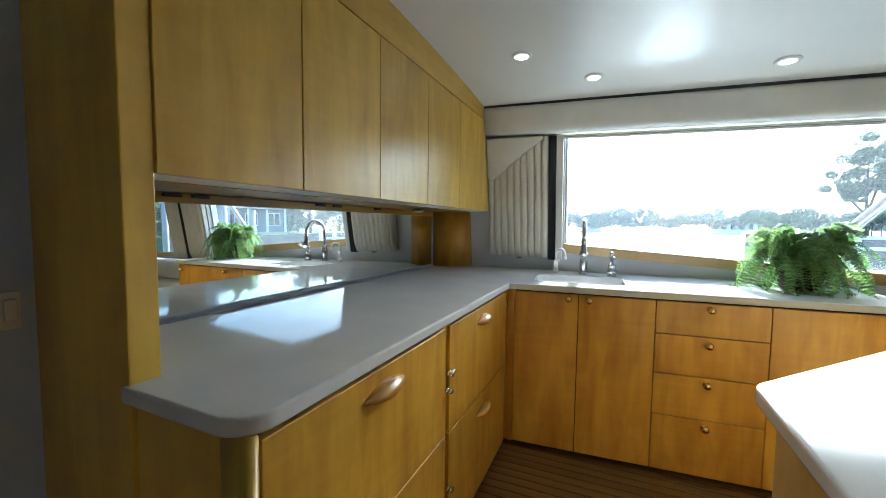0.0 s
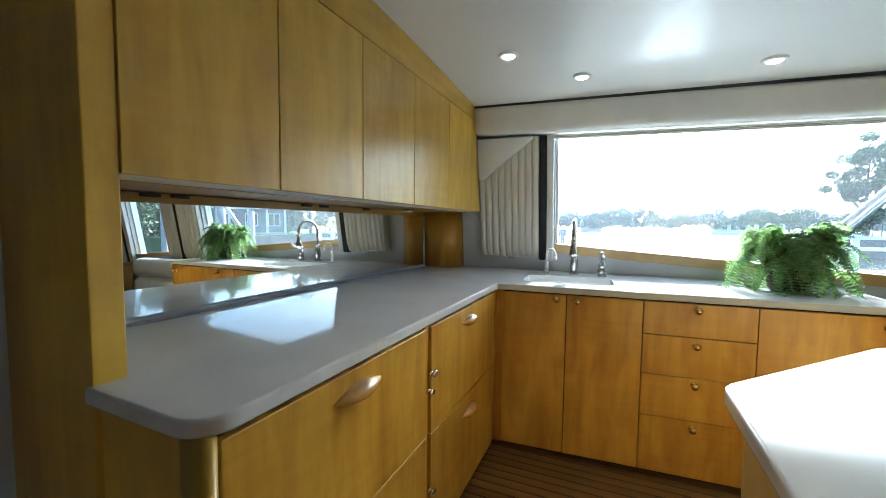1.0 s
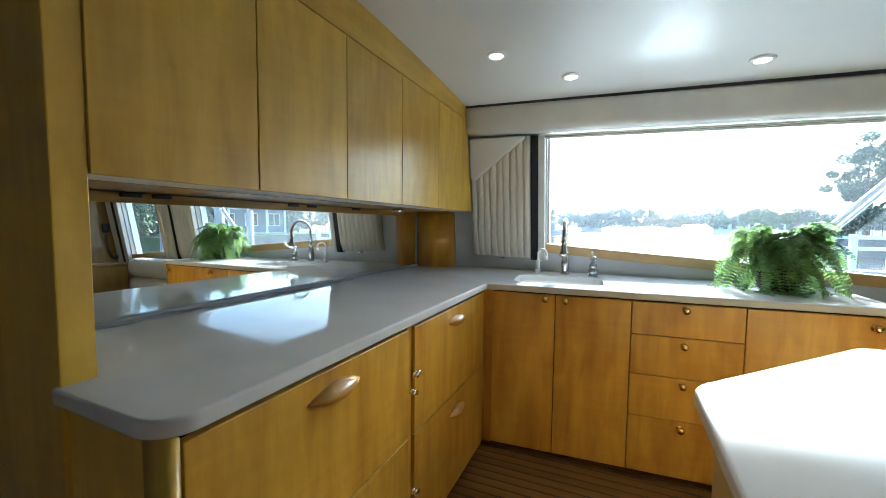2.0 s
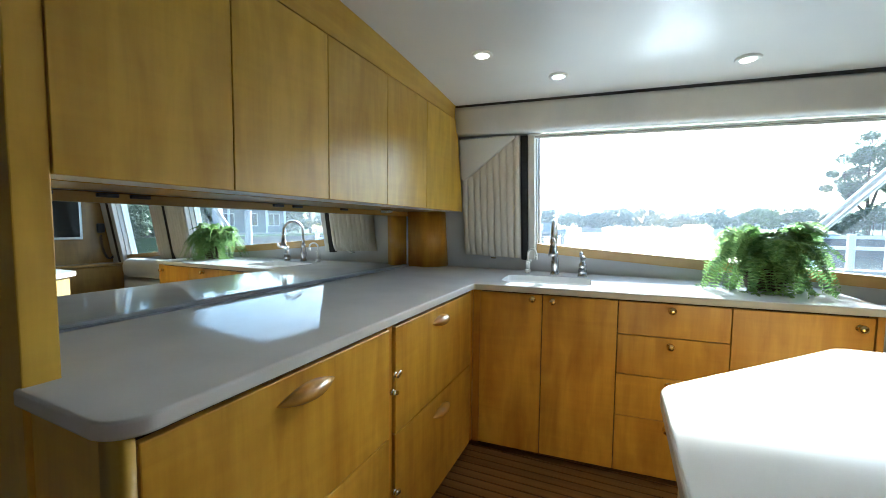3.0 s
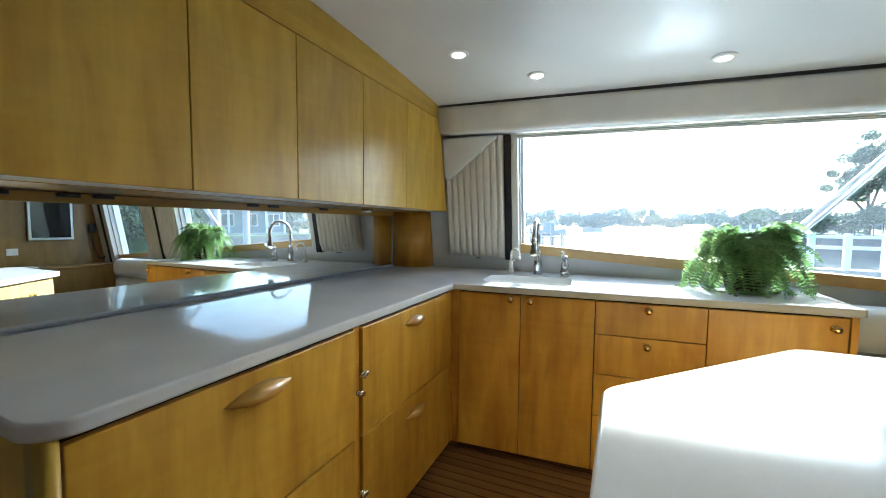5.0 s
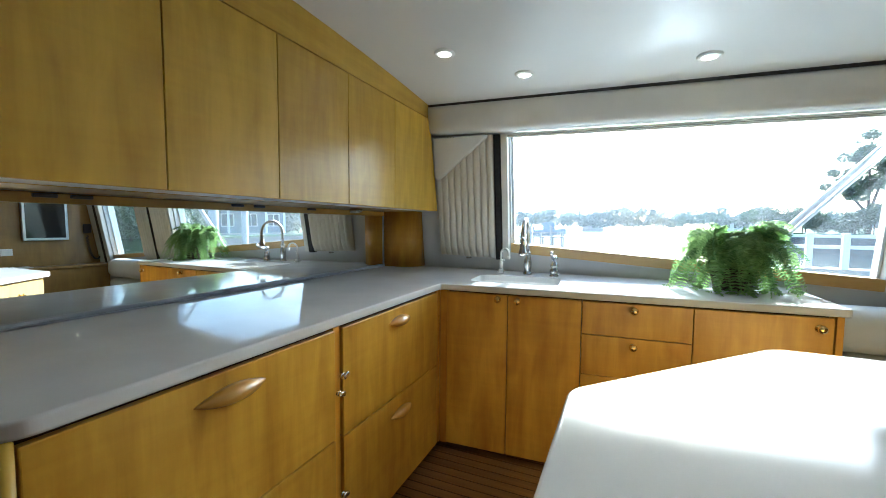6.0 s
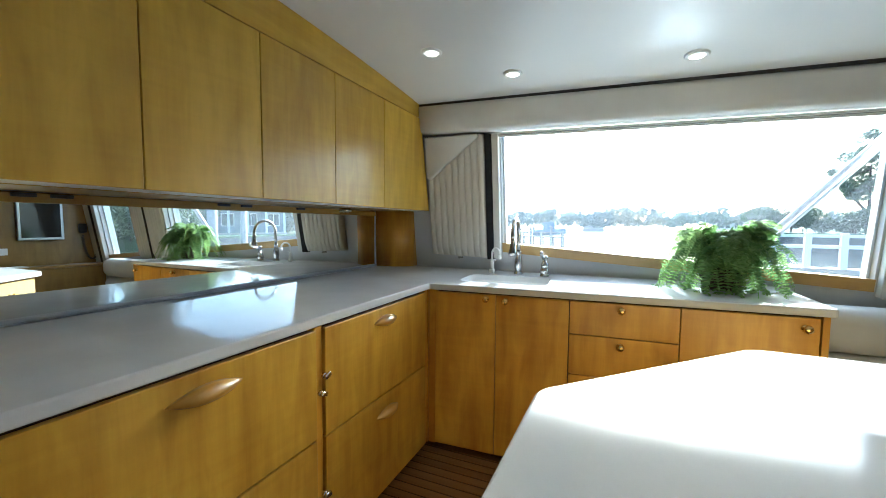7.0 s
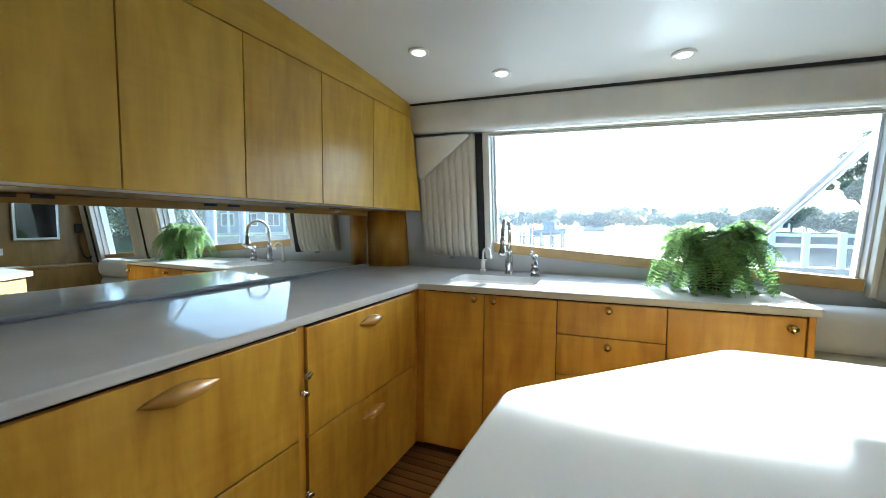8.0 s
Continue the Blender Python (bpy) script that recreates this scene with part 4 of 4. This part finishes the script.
for i in range(20):
    # two taller tufts with a dip between
    az, rise = (rng.uniform(-0.5, 0.8), rng.uniform(0.23, 0.30)) if i < 12 else (rng.uniform(2.3, 3.7), rng.uniform(0.20, 0.25))
    frond(az, rng.uniform(0.14, 0.23), rise, rng.uniform(0.06, 0.15), 0.042)

# ---- ceiling lights ----


def downlight(x, y):
    z = ceiling_z(x, y)
    c = thing("ceiling_light", "round recessed downlight with a white ring, lit", "ceiling light", "recessed downlights", at=(x, y, z))
    part("ring", lathe([(0.036, -0.002), (0.039, -0.006), (0.046, -0.0075), (0.052, -0.005), (0.055, 0.0), (0.055, 0.006), (0.036, 0.006)], 32), WHITEPAINT, c, "", True)
    part("lens", lathe([(0.036, -0.006), (0.032, -0.0105), (0.012, -0.012)], 24), LAMP, c, "warm glowing lens", True)
    part("bulb", lathe([(0.008, -0.0105), (0.0095, -0.013), (0.006, -0.016), (0.002, -0.017)], 14), BULB, c, "small bright bulb", True)
    ld = bpy.data.lights.new("downlight_lamp", "SPOT")
    ld.energy, ld.color, ld.spot_size, ld.spot_blend, ld.shadow_soft_size = 0.5, (1.0, 0.82, 0.58), radians(95), 0.6, 0.006
    lo = new("downlight_lamp", ld)
    lo.location = (x, y, z - 0.03)


for x, y in ((-0.434, 2.05), (-0.094, 2.385), (0.775, 2.40), (1.94, 2.28), (2.70, 2.31), (1.04, 1.42)):
    downlight(x, y)

# ---- settee, forward bulkhead ----
st = thing("settee", "pale grey upholstered settee along the cabin side", "sofa")


def cushion(name, x0, x1, y0, y1, z0, z1, r, label=""):
    return part(name, box(bmesh.new(), x0, x1, y0, y1, z0, z1, r, 5), SOFA, st, label, True)


part("base", box(bmesh.new(), 1.32, 2.82, 2.15, 2.86, FLOOR, 0.30, 0.01), SOFA, st)
cushion("seat_cushion", 1.325, 2.07, 2.08, 2.70, 0.302, 0.46, 0.045)
cushion("seat_cushion", 2.075, 2.82, 2.08, 2.70, 0.302, 0.46, 0.045)
cushion("back_cushion", 1.325, 2.82, 2.66, 2.875, 0.462, 0.655, 0.07)
cushion("back_bolster", 1.325, 2.82, 2.64, 2.875, 0.66, 0.885, 0.085, "rounded top bolster")

shelf = thing("console_cabinet", "low maple console against the forward bulkhead", "cabinet")
part("body", box(bmesh.new(), 3.24, EAST - 0.002, 0.3, 2.86, FLOOR, 0.77, 0.004), MAPLE_DEEP, shelf)
part("top", box(bmesh.new(), 3.225, EAST - 0.002, 0.28, 2.865, 0.772, 0.805, 0.008), MAPLE_DEEP, shelf)

mag = box(bmesh.new(), 3.24, 3.42, 1.90, 2.13, 0.8052, 0.816, 0.002)
tagged(part("magazine", mag, WHITEPAINT), "white magazine lying on the maple console", "magazine")
ol = thing("outlet", "white socket plate on the forward bulkhead", "socket")
part("plate", box(bmesh.new(), EAST - 0.008, EAST - 0.001, 1.93, 2.03, 0.95, 1.03, 0.003), WHITE, ol)
for oy in (1.955, 2.005):
    part("socket_face", box(bmesh.new(), EAST - 0.012, EAST - 0.008, oy - 0.014, oy + 0.014, 0.965, 1.015, 0.002), WHITE, ol)
tv = thing("television", "dark flat screen in a silver frame on the bulkhead", "television")
part("frame", box(bmesh.new(), EAST - 0.045, EAST - 0.001, 2.11, 2.53, 1.12, 1.68, 0.008), ALU, tv)
part("screen", box(bmesh.new(), EAST - 0.049, EAST - 0.043, 2.14, 2.50, 1.15, 1.65, 0.001), SCREEN, tv)

ph = thing("radio_handset", "black radio handset with a coiled cord on the bulkhead", "handset")
part("cradle", box(bmesh.new(), EAST - 0.02, EAST - 0.001, 2.692, 2.742, 1.20, 1.30, 0.006), PLASTIC, ph)
part("handset", box(bmesh.new(), EAST - 0.055, EAST - 0.021, 2.675, 2.76, 1.205, 1.325, 0.015, 3), PLASTIC, ph, "", True)
coil = []
for i in range(301):
    u = i / 300
    a = math.pi * (0.02 + 0.96 * u)
    cy, cz = 2.715 + 0.085 * (1 - math.cos(a)), 1.19 - 0.32 * math.sin(a) - 0.03 * u
    coil.append((EAST - 0.035 + 0.012 * math.cos(u * 150), cy + 0.012 * math.sin(u * 150), cz))
part("cord", tube(coil, 0.006, 6), PLASTIC, ph, "coiled black cord", True)

# ---- outside ----
WATERLINE = -1.2
bm = bmesh.new()
v = [bm.verts.new(p) for p in ((-1500, -300, WATERLINE), (1500, -300, WATERLINE), (1500, 2500, WATERLINE), (-1500, 2500, WATERLINE))]
bm.faces.new(v)
structure("water", bm, WATER, "bright canal water under a white sky", "water")

# side deck outside the windows
bm = box(bmesh.new(), -3, 4.5, 3.12, 3.75, 0.35, 0.45, 0.02)
tagged(part("side_deck", bm, WHITEPAINT), "white side deck of the boat", "deck", kind="structure")

# sloping rail outside the window
rl = thing("grab_rail", "pair of slanting silver tubes outside the window", "rail")
for off in (0.0, 0.038):
    part("tube", tube([(0.955 + off, 3.08, 0.85), (1.30 + off, 3.08, 1.235), (1.77 + off, 3.02, 1.80), (1.95 + off, 3.0, 2.02)], 0.010 if off > 0 else 0.017, 12), ALU, rl, "", True)

# the near shore, with lawn, sea wall and hedge
bm = bmesh.new()
pts = [(15.5, 55.9), (24, 41.6), (25.5, 25.5), (24.2, 14), (60, 2), (200, -40), (400, 120), (240, 420), (60, 200), (24, 90)]
LAND = 0.65
r0, r1 = [bm.verts.new((x, y, WATERLINE - 1)) for x, y in pts], [bm.verts.new((x, y, LAND)) for x, y in pts]
for i in range(len(pts)):
    bm.faces.new((r0[i], r0[(i + 1) % len(pts)], r1[(i + 1) % len(pts)], r1[i]))
bm.faces.new(r1)
structure("ground", bm, GRASS, "green lawn behind a low sea wall", "lawn")
bm = bmesh.new()
for (xa, ya), (xb, yb) in ((pts[-1], pts[0]), (pts[0], pts[1]), (pts[1], pts[2]), (pts[2], pts[3])):
    a, b = Vector((xa, ya)), Vector((xb, yb))
    out = (b - a).normalized().orthogonal() * 0.3
    if out.dot(Vector((60, 60)) - a) > 0:
        out = -out
    corners = [a, b, b + out, a + out]
    hexa(bm, [(*c, WATERLINE - 1) for c in corners] + [(*c, LAND - 0.12) for c in corners])
structure("sea_wall", bm, SEAWALL, "dark weathered concrete sea wall along the lawn", "sea wall")


def bearing(az, dist, z=0.0):
    return Vector((dist * math.sin(radians(az)), dist * math.cos(radians(az)), z))


def railing(name, a, b, base, label, posts):
    f = thing(name, label, "railing")
    a, b = Vector(a), Vector(b)
    yaw = math.degrees(math.atan2(b.y - a.y, b.x - a.x))
    ln = (b - a).length
    m = Matrix.Translation((a.x, a.y, base)) @ pose(0, 0, 0, 0, 0, yaw)
    for z0, z1 in ((0.69, 0.76), (0.44, 0.52)):
        part("rail", moved(box(bmesh.new(), 0, ln, -0.03, 0.03, z0, z1, 0.006), m), WHITEPAINT, f)
    for i in range(posts):
        u = ln * i / (posts - 1)
        part("post", moved(box(bmesh.new(), u - 0.062, u + 0.062, -0.062, 0.062, -2.2, 0.80, 0.01), m), WHITEPAINT, f)
    part("deck", moved(box(bmesh.new(), 0, ln, -0.1, 0.45, -0.14, -0.02, 0.01), m), PILING, f)
    return f


railing("dock_railing", (4.02, 11.85, 0), (8.36, 11.5, 0), 0.35, "white painted dock railing with square posts", 8)

rng = random.Random(11)


def leaf_cloud(name, parent, centres, count, size, mat):
    """A crown of many small leaf blades round the given clumps."""
    verts, faces = [], []
    for _ in range(count):
        c, r = rng.choice(centres)
        d = Vector((rng.gauss(0, 1), rng.gauss(0, 1), rng.gauss(0, 1))).normalized() * (r * rng.uniform(0.35, 1.0) ** 0.5)
        p = c + Vector((d.x, d.y, d.z * 0.8))
        u = Vector((rng.gauss(0, 1), rng.gauss(0, 1), rng.gauss(0, 1))).normalized()
        w = u.orthogonal().normalized()
        s = size * rng.uniform(0.6, 1.4)
        k = len(verts)
        verts += [p - u * s, p + w * s * 0.35, p + u * s, p - w * s * 0.35]
        faces.append((k, k + 1, k + 2, k + 3))
    me = bpy.data.meshes.new(name)
    me.from_pydata([tuple(q) for q in verts], [], faces)
    me.materials.append(mat)
    ob = new(name, me)
    ob.parent = parent
    return ob


def tree(name, at, height, spread, clumps, label, count=2500, leaf=0.16, low_part=0.35, category="tree", mat=None):
    t = thing(name, label, category, at=at)
    limbs, centres = bmesh.new(), []
    tube([(0, 0, -0.3), (0.05 * height * 0.1, 0, height * 0.3), (0.02 * height, 0.01 * height, height * 0.62), (0, 0, height * 0.9)], [height * 0.028, height * 0.022, height * 0.014, height * 0.004], 8, limbs)
    for i in range(clumps):
        h = height * rng.uniform(low_part, 0.95)
        a = rng.uniform(0, 2 * math.pi)
        reach = spread * rng.uniform(0.35, 1.0) * (1.15 - 0.5 * h / height)
        c = Vector((reach * math.cos(a), reach * math.sin(a), h))
        s = Vector((0, 0, h * 0.72))
        tube([s, s.lerp(c, 0.5) + Vector((0, 0, -0.05 * height * 0.5)), c], [height * 0.010, height * 0.007, height * 0.002], 5, limbs)
        centres.append((c, spread * rng.uniform(0.2, 0.38)))
    part("trunk", limbs, BARK, t)
    leaf_cloud("crown", t, centres, count, leaf, mat or TREE_LEAF)
    return t


def spreading_tree(name, at, height, spread, label):
    """A forked trunk carrying flat, ragged pads of leaves, one above another, with sky between."""
    t = thing(name, label, "tree", at=at)
    limbs, centres = bmesh.new(), []
    fork = Vector((0, 0, height * 0.20))
    tube([(0, 0, -0.4), (0.1, 0, height * 0.1), fork], [0.30, 0.24, 0.20], 8, limbs)
    for lean, top in ((-0.55, 0.62), (-0.12, 0.94), (0.30, 0.90), (0.75, 0.66)):
        tip = Vector((spread * lean, spread * rng.uniform(-0.3, 0.3), height * top))
        bow = fork.lerp(tip, 0.5) + Vector((spread * lean * 0.22, 0, -height * 0.02))
        tube([fork, bow, tip], [0.16, 0.10, 0.03], 7, limbs)
        for k in range(13):
            f = rng.uniform(0.45, 1.0)
            s0 = bow.lerp(tip, max(0.0, f * 2 - 1)) if f > 0.5 else fork.lerp(bow, f * 2)
            c = s0 + Vector((rng.uniform(-1, 1) * spread * 0.42, rng.uniform(-1, 1) * spread * 0.42, height * rng.uniform(-0.02, 0.07)))
            tube([s0, s0.lerp(c, 0.5) + Vector((0, 0, -0.12)), c], [0.05, 0.035, 0.012], 5, limbs)
            centres.append((c, spread * rng.uniform(0.15, 0.30)))
    part("trunk", limbs, BARK, t)
    leaf_cloud("crown", t, centres, 17000, 0.17, TREE_LEAF)
    return t


spreading_tree("canal_tree", bearing(24.6, 56, LAND), 9.6, 3.7, "open-crowned forked tree on the lawn by the canal")


def hedge(name, a, b, height, depth, label, count, mat=None):
    h = thing(name, label, "hedge", at=(a[0], a[1], a[2]))
    d = Vector(b) - Vector(a)
    n = max(4, int(d.length / (depth * 0.7)))
    centres = [(d * ((i + rng.uniform(-0.4, 0.4)) / n) + Vector((rng.uniform(-1, 1) * depth * 0.3, rng.uniform(-1, 1) * depth * 0.3, height * rng.uniform(0.2, 0.75))), depth * rng.uniform(0.35, 0.65)) for i in range(n + 1) for _ in range(2)]
    stems = bmesh.new()
    for c, r in centres:
        tube([(c.x, c.y, -0.2), (c.x * 1.001, c.y, c.z)], [0.05, 0.02], 5, stems)
    part("stems", stems, BARK, h)
    leaf_cloud("foliage", h, centres, count, 0.16, mat or TREE_LEAF)
    return h


hedge("hedge", bearing(15.6, 62, LAND), bearing(29.0, 50, LAND), 3.3, 2.3, "rounded green hedge along the lawn", 15000)

hedge("hedge", bearing(55.5, 34, LAND), bearing(72.0, 27, LAND), 3.8, 2.6, "tall dark green hedge beside the house", 14000)
hedge("hedge", bearing(38.0, 50, LAND), bearing(47.0, 52, LAND), 4.5, 3.0, "tall dark green hedge beside the house", 9000)

# far shore: pale woods across the water, haze put into the leaf colour
woods = thing("far_woods", "hazy low woods on the far shore", "woods", kind="stuff")
bm = box(bmesh.new(), -260, 120, 177, 300, WATERLINE - 1, WATERLINE + 0.25)
structure("far_bank", bm, CONCRETE, "low far bank of the canal", "bank")
centres = []
for i in range(150):
    x = -230 + 330 * i / 150 + rng.uniform(-1, 1)
    hgt = 6.6 + 2.8 * noise.noise(Vector((x * 0.06, 0, 0))) + 1.6 * noise.noise(Vector((x * 0.23, 3, 0)))
    for k in range(6):
        centres.append((Vector((x + rng.uniform(-2, 2), 180 + rng.uniform(0, 10), 0.4 + max(hgt, 1.5) * rng.uniform(0.2, 1.0))), rng.uniform(1.2, 2.4)))
leaf_cloud("canopy", woods, centres, 52000, 0.9, HAZE_LEAF)

# low houses among the far woods


def far_house(az, dist, width, height, label):
    h = thing("far_house", label, "house", "houses on the far shore", at=bearing(az, dist, WATERLINE + 0.25))
    m = pose(0, 0, 0, 0, 0, -az)
    part("wall", moved(box(bmesh.new(), -width / 2, width / 2, 0, 8, 0, height), m), WHITEPAINT, h)
    e = width / 2 + 0.8
    bm = hexa(bmesh.new(), [(-e, -0.8, height), (e, -0.8, height), (e, 8.8, height), (-e, 8.8, height), (-e + 3, 3.6, height + 1.7), (e - 3, 3.6, height + 1.7), (e - 3, 4.4, height + 1.7), (-e + 3, 4.4, height + 1.7)])
    part("roof", moved(bm, m), ROOF, h)
    n = int(width / 2.6)
    for i in range(n):
        x = -width / 2 + width * (i + 0.5) / n
        part("window", moved(box(bmesh.new(), x - 0.7, x + 0.7, -0.08, 0.0, height * 0.35, height * 0.8, 0.02), m), DARKGLASS, h)


far_house(15.2, 188, 22, 4.4, "long low white house on the far shore")
far_house(-2.0, 188, 9, 5.4, "tall white house with a row of windows on the far shore")

# dock across the canal
dk = thing("far_dock", "small dark dock with pilings across the canal", "dock", at=bearing(-8.6, 48, 0))
for i in range(5):
    for j in range(2):
        part("piling", tube([(-2.4 + 1.2 * i, j * 2.0, -2), (-2.4 + 1.2 * i, j * 2.0, 0.35 + (0.8 if i % 2 else 0))], 0.13, 8), PILING, dk)
part("deck", box(bmesh.new(), -2.7, 2.7, -0.3, 2.3, -0.25, -0.1), PILING, dk)
part("lift_beam", box(bmesh.new(), -2.5, 2.5, -0.1, 0.1, 0.3, 0.45), PILING, dk)
bt = thing("moored_boat", "small pale boat resting on the far dock", "boat", at=dk.location + Vector((0.9, 1.0, -0.1)))
bm = bmesh.new()
rings = []
for i in range(9):
    u = i / 8
    half = 0.75 * (1 - max(u - 0.45, 0) ** 2 * 3.0)
    rings.append([bm.verts.new((-1.9 + 3.8 * u, y * half, z + 0.25 * u * u)) for y, z in ((-1, 0.75), (-0.8, 0.2), (0, 0.0), (0.8, 0.2), (1, 0.75))])
for a, b in zip(rings, rings[1:]):
    for k in range(4):
        bm.faces.new((a[k], a[k + 1], b[k + 1], b[k]))
    bm.faces.new((a[4], a[0], b[0], b[4]))
bm.faces.new(rings[0]), bm.faces.new(rings[-1][::-1])
part("hull", bm, HOUSE, bt, "", True)
part("cabin", box(bmesh.new(), -0.8, 0.6, -0.5, 0.5, 0.7, 1.7, 0.08), HOUSE, bt)

# house and trees on the near shore, seen in the mirror
hs = thing("house", "pale blue house with a white-columned porch and grey roof", "house", at=bearing(52, 42, LAND))
HM = pose(0, 0, 0, 0, 0, -51)
part("wall", moved(box(bmesh.new(), -4.2, 4.2, 0, 6, 0, 2.5), HM), HOUSE, hs)
bm = hexa(bmesh.new(), [(-5, -2.6, 2.45), (5, -2.6, 2.45), (5, 7, 2.45), (-5, 7, 2.45), (-2.4, 1.5, 4.0), (2.4, 1.5, 4.0), (2.4, 3, 4.0), (-2.4, 3, 4.0)])
part("roof", moved(bm, HM), ROOF, hs)
part("porch_floor", moved(box(bmesh.new(), -4.3, 4.3, -2.4, 0, 0, 0.15), HM), CONCRETE, hs)
for i in range(6):
    part("column", moved(box(bmesh.new(), -4.1 + 1.64 * i - 0.1, -4.1 + 1.64 * i + 0.1, -2.3, -2.06, 0.15, 2.45, 0.01), HM), WHITEPAINT, hs)
for i in range(4):
    w = part("window", moved(box(bmesh.new(), -3.7 + 2.1 * i, -2.5 + 2.1 * i, -0.06, 0.0, 0.8, 2.1, 0.01), HM), WHITEPAINT, hs)
    for j in range(2):
        part("pane", moved(box(bmesh.new(), -3.62 + 2.1 * i + 0.54 * j, -3.16 + 2.1 * i + 0.54 * j, -0.075, -0.055, 0.88, 2.02), HM), DARKGLASS, w)
for az, dist, hgt, spread in ((62.5, 36, 6.6, 2.8), (66.5, 34, 6.4, 2.8), (70.0, 32, 6.2, 2.8), (59.5, 46, 6.5, 2.8), (56.5, 58, 7.0, 3.2), (52.0, 60, 7.2, 3.4), (47.0, 52, 6.8, 3.2), (43.0, 44, 6.4, 3.0), (39.0, 46, 6.0, 3.0)):
    tree("garden_tree", bearing(az, dist, LAND), hgt, spread, 15, "dense dark green garden tree on the lawn", 7000, 0.26, 0.08)
for az, dist, h, r in ((64.0, 11, 2.4, 0.14), (61.6, 12, 2.1, 0.10), (49.3, 13, 2.6, 0.16), (45.8, 14, 1.9, 0.12), (56.8, 14, 2.3, 0.10)):
    p = bearing(az, dist)
    tagged(part("piling", tube([(p.x, p.y, -2.5), (p.x, p.y, h)], r, 12), PILING, None, "", True), "weathered grey dock piling standing in the canal", "piling", "dock pilings")

# ---- teak planks of the cabin sole ----
PLANK = 0.058
plank_mesh = None
k = 0
y = 2.32
while y > SOUTH + 0.03 and k < 90:
    b = box(bmesh.new(), -1.2, 3.47, -(PLANK - 0.0095) / 2, (PLANK - 0.0095) / 2, -0.006, 0.0, 0.001, 1)
    if plank_mesh is None:
        plank_mesh = bpy.data.meshes.new("plank")
        b.to_mesh(plank_mesh)
        plank_mesh.materials.append(TEAK)
    b.free()
    p = new("plank", plank_mesh)
    p.parent = floor
    p.location = (0, y, FLOOR)
    y -= PLANK
    k += 1
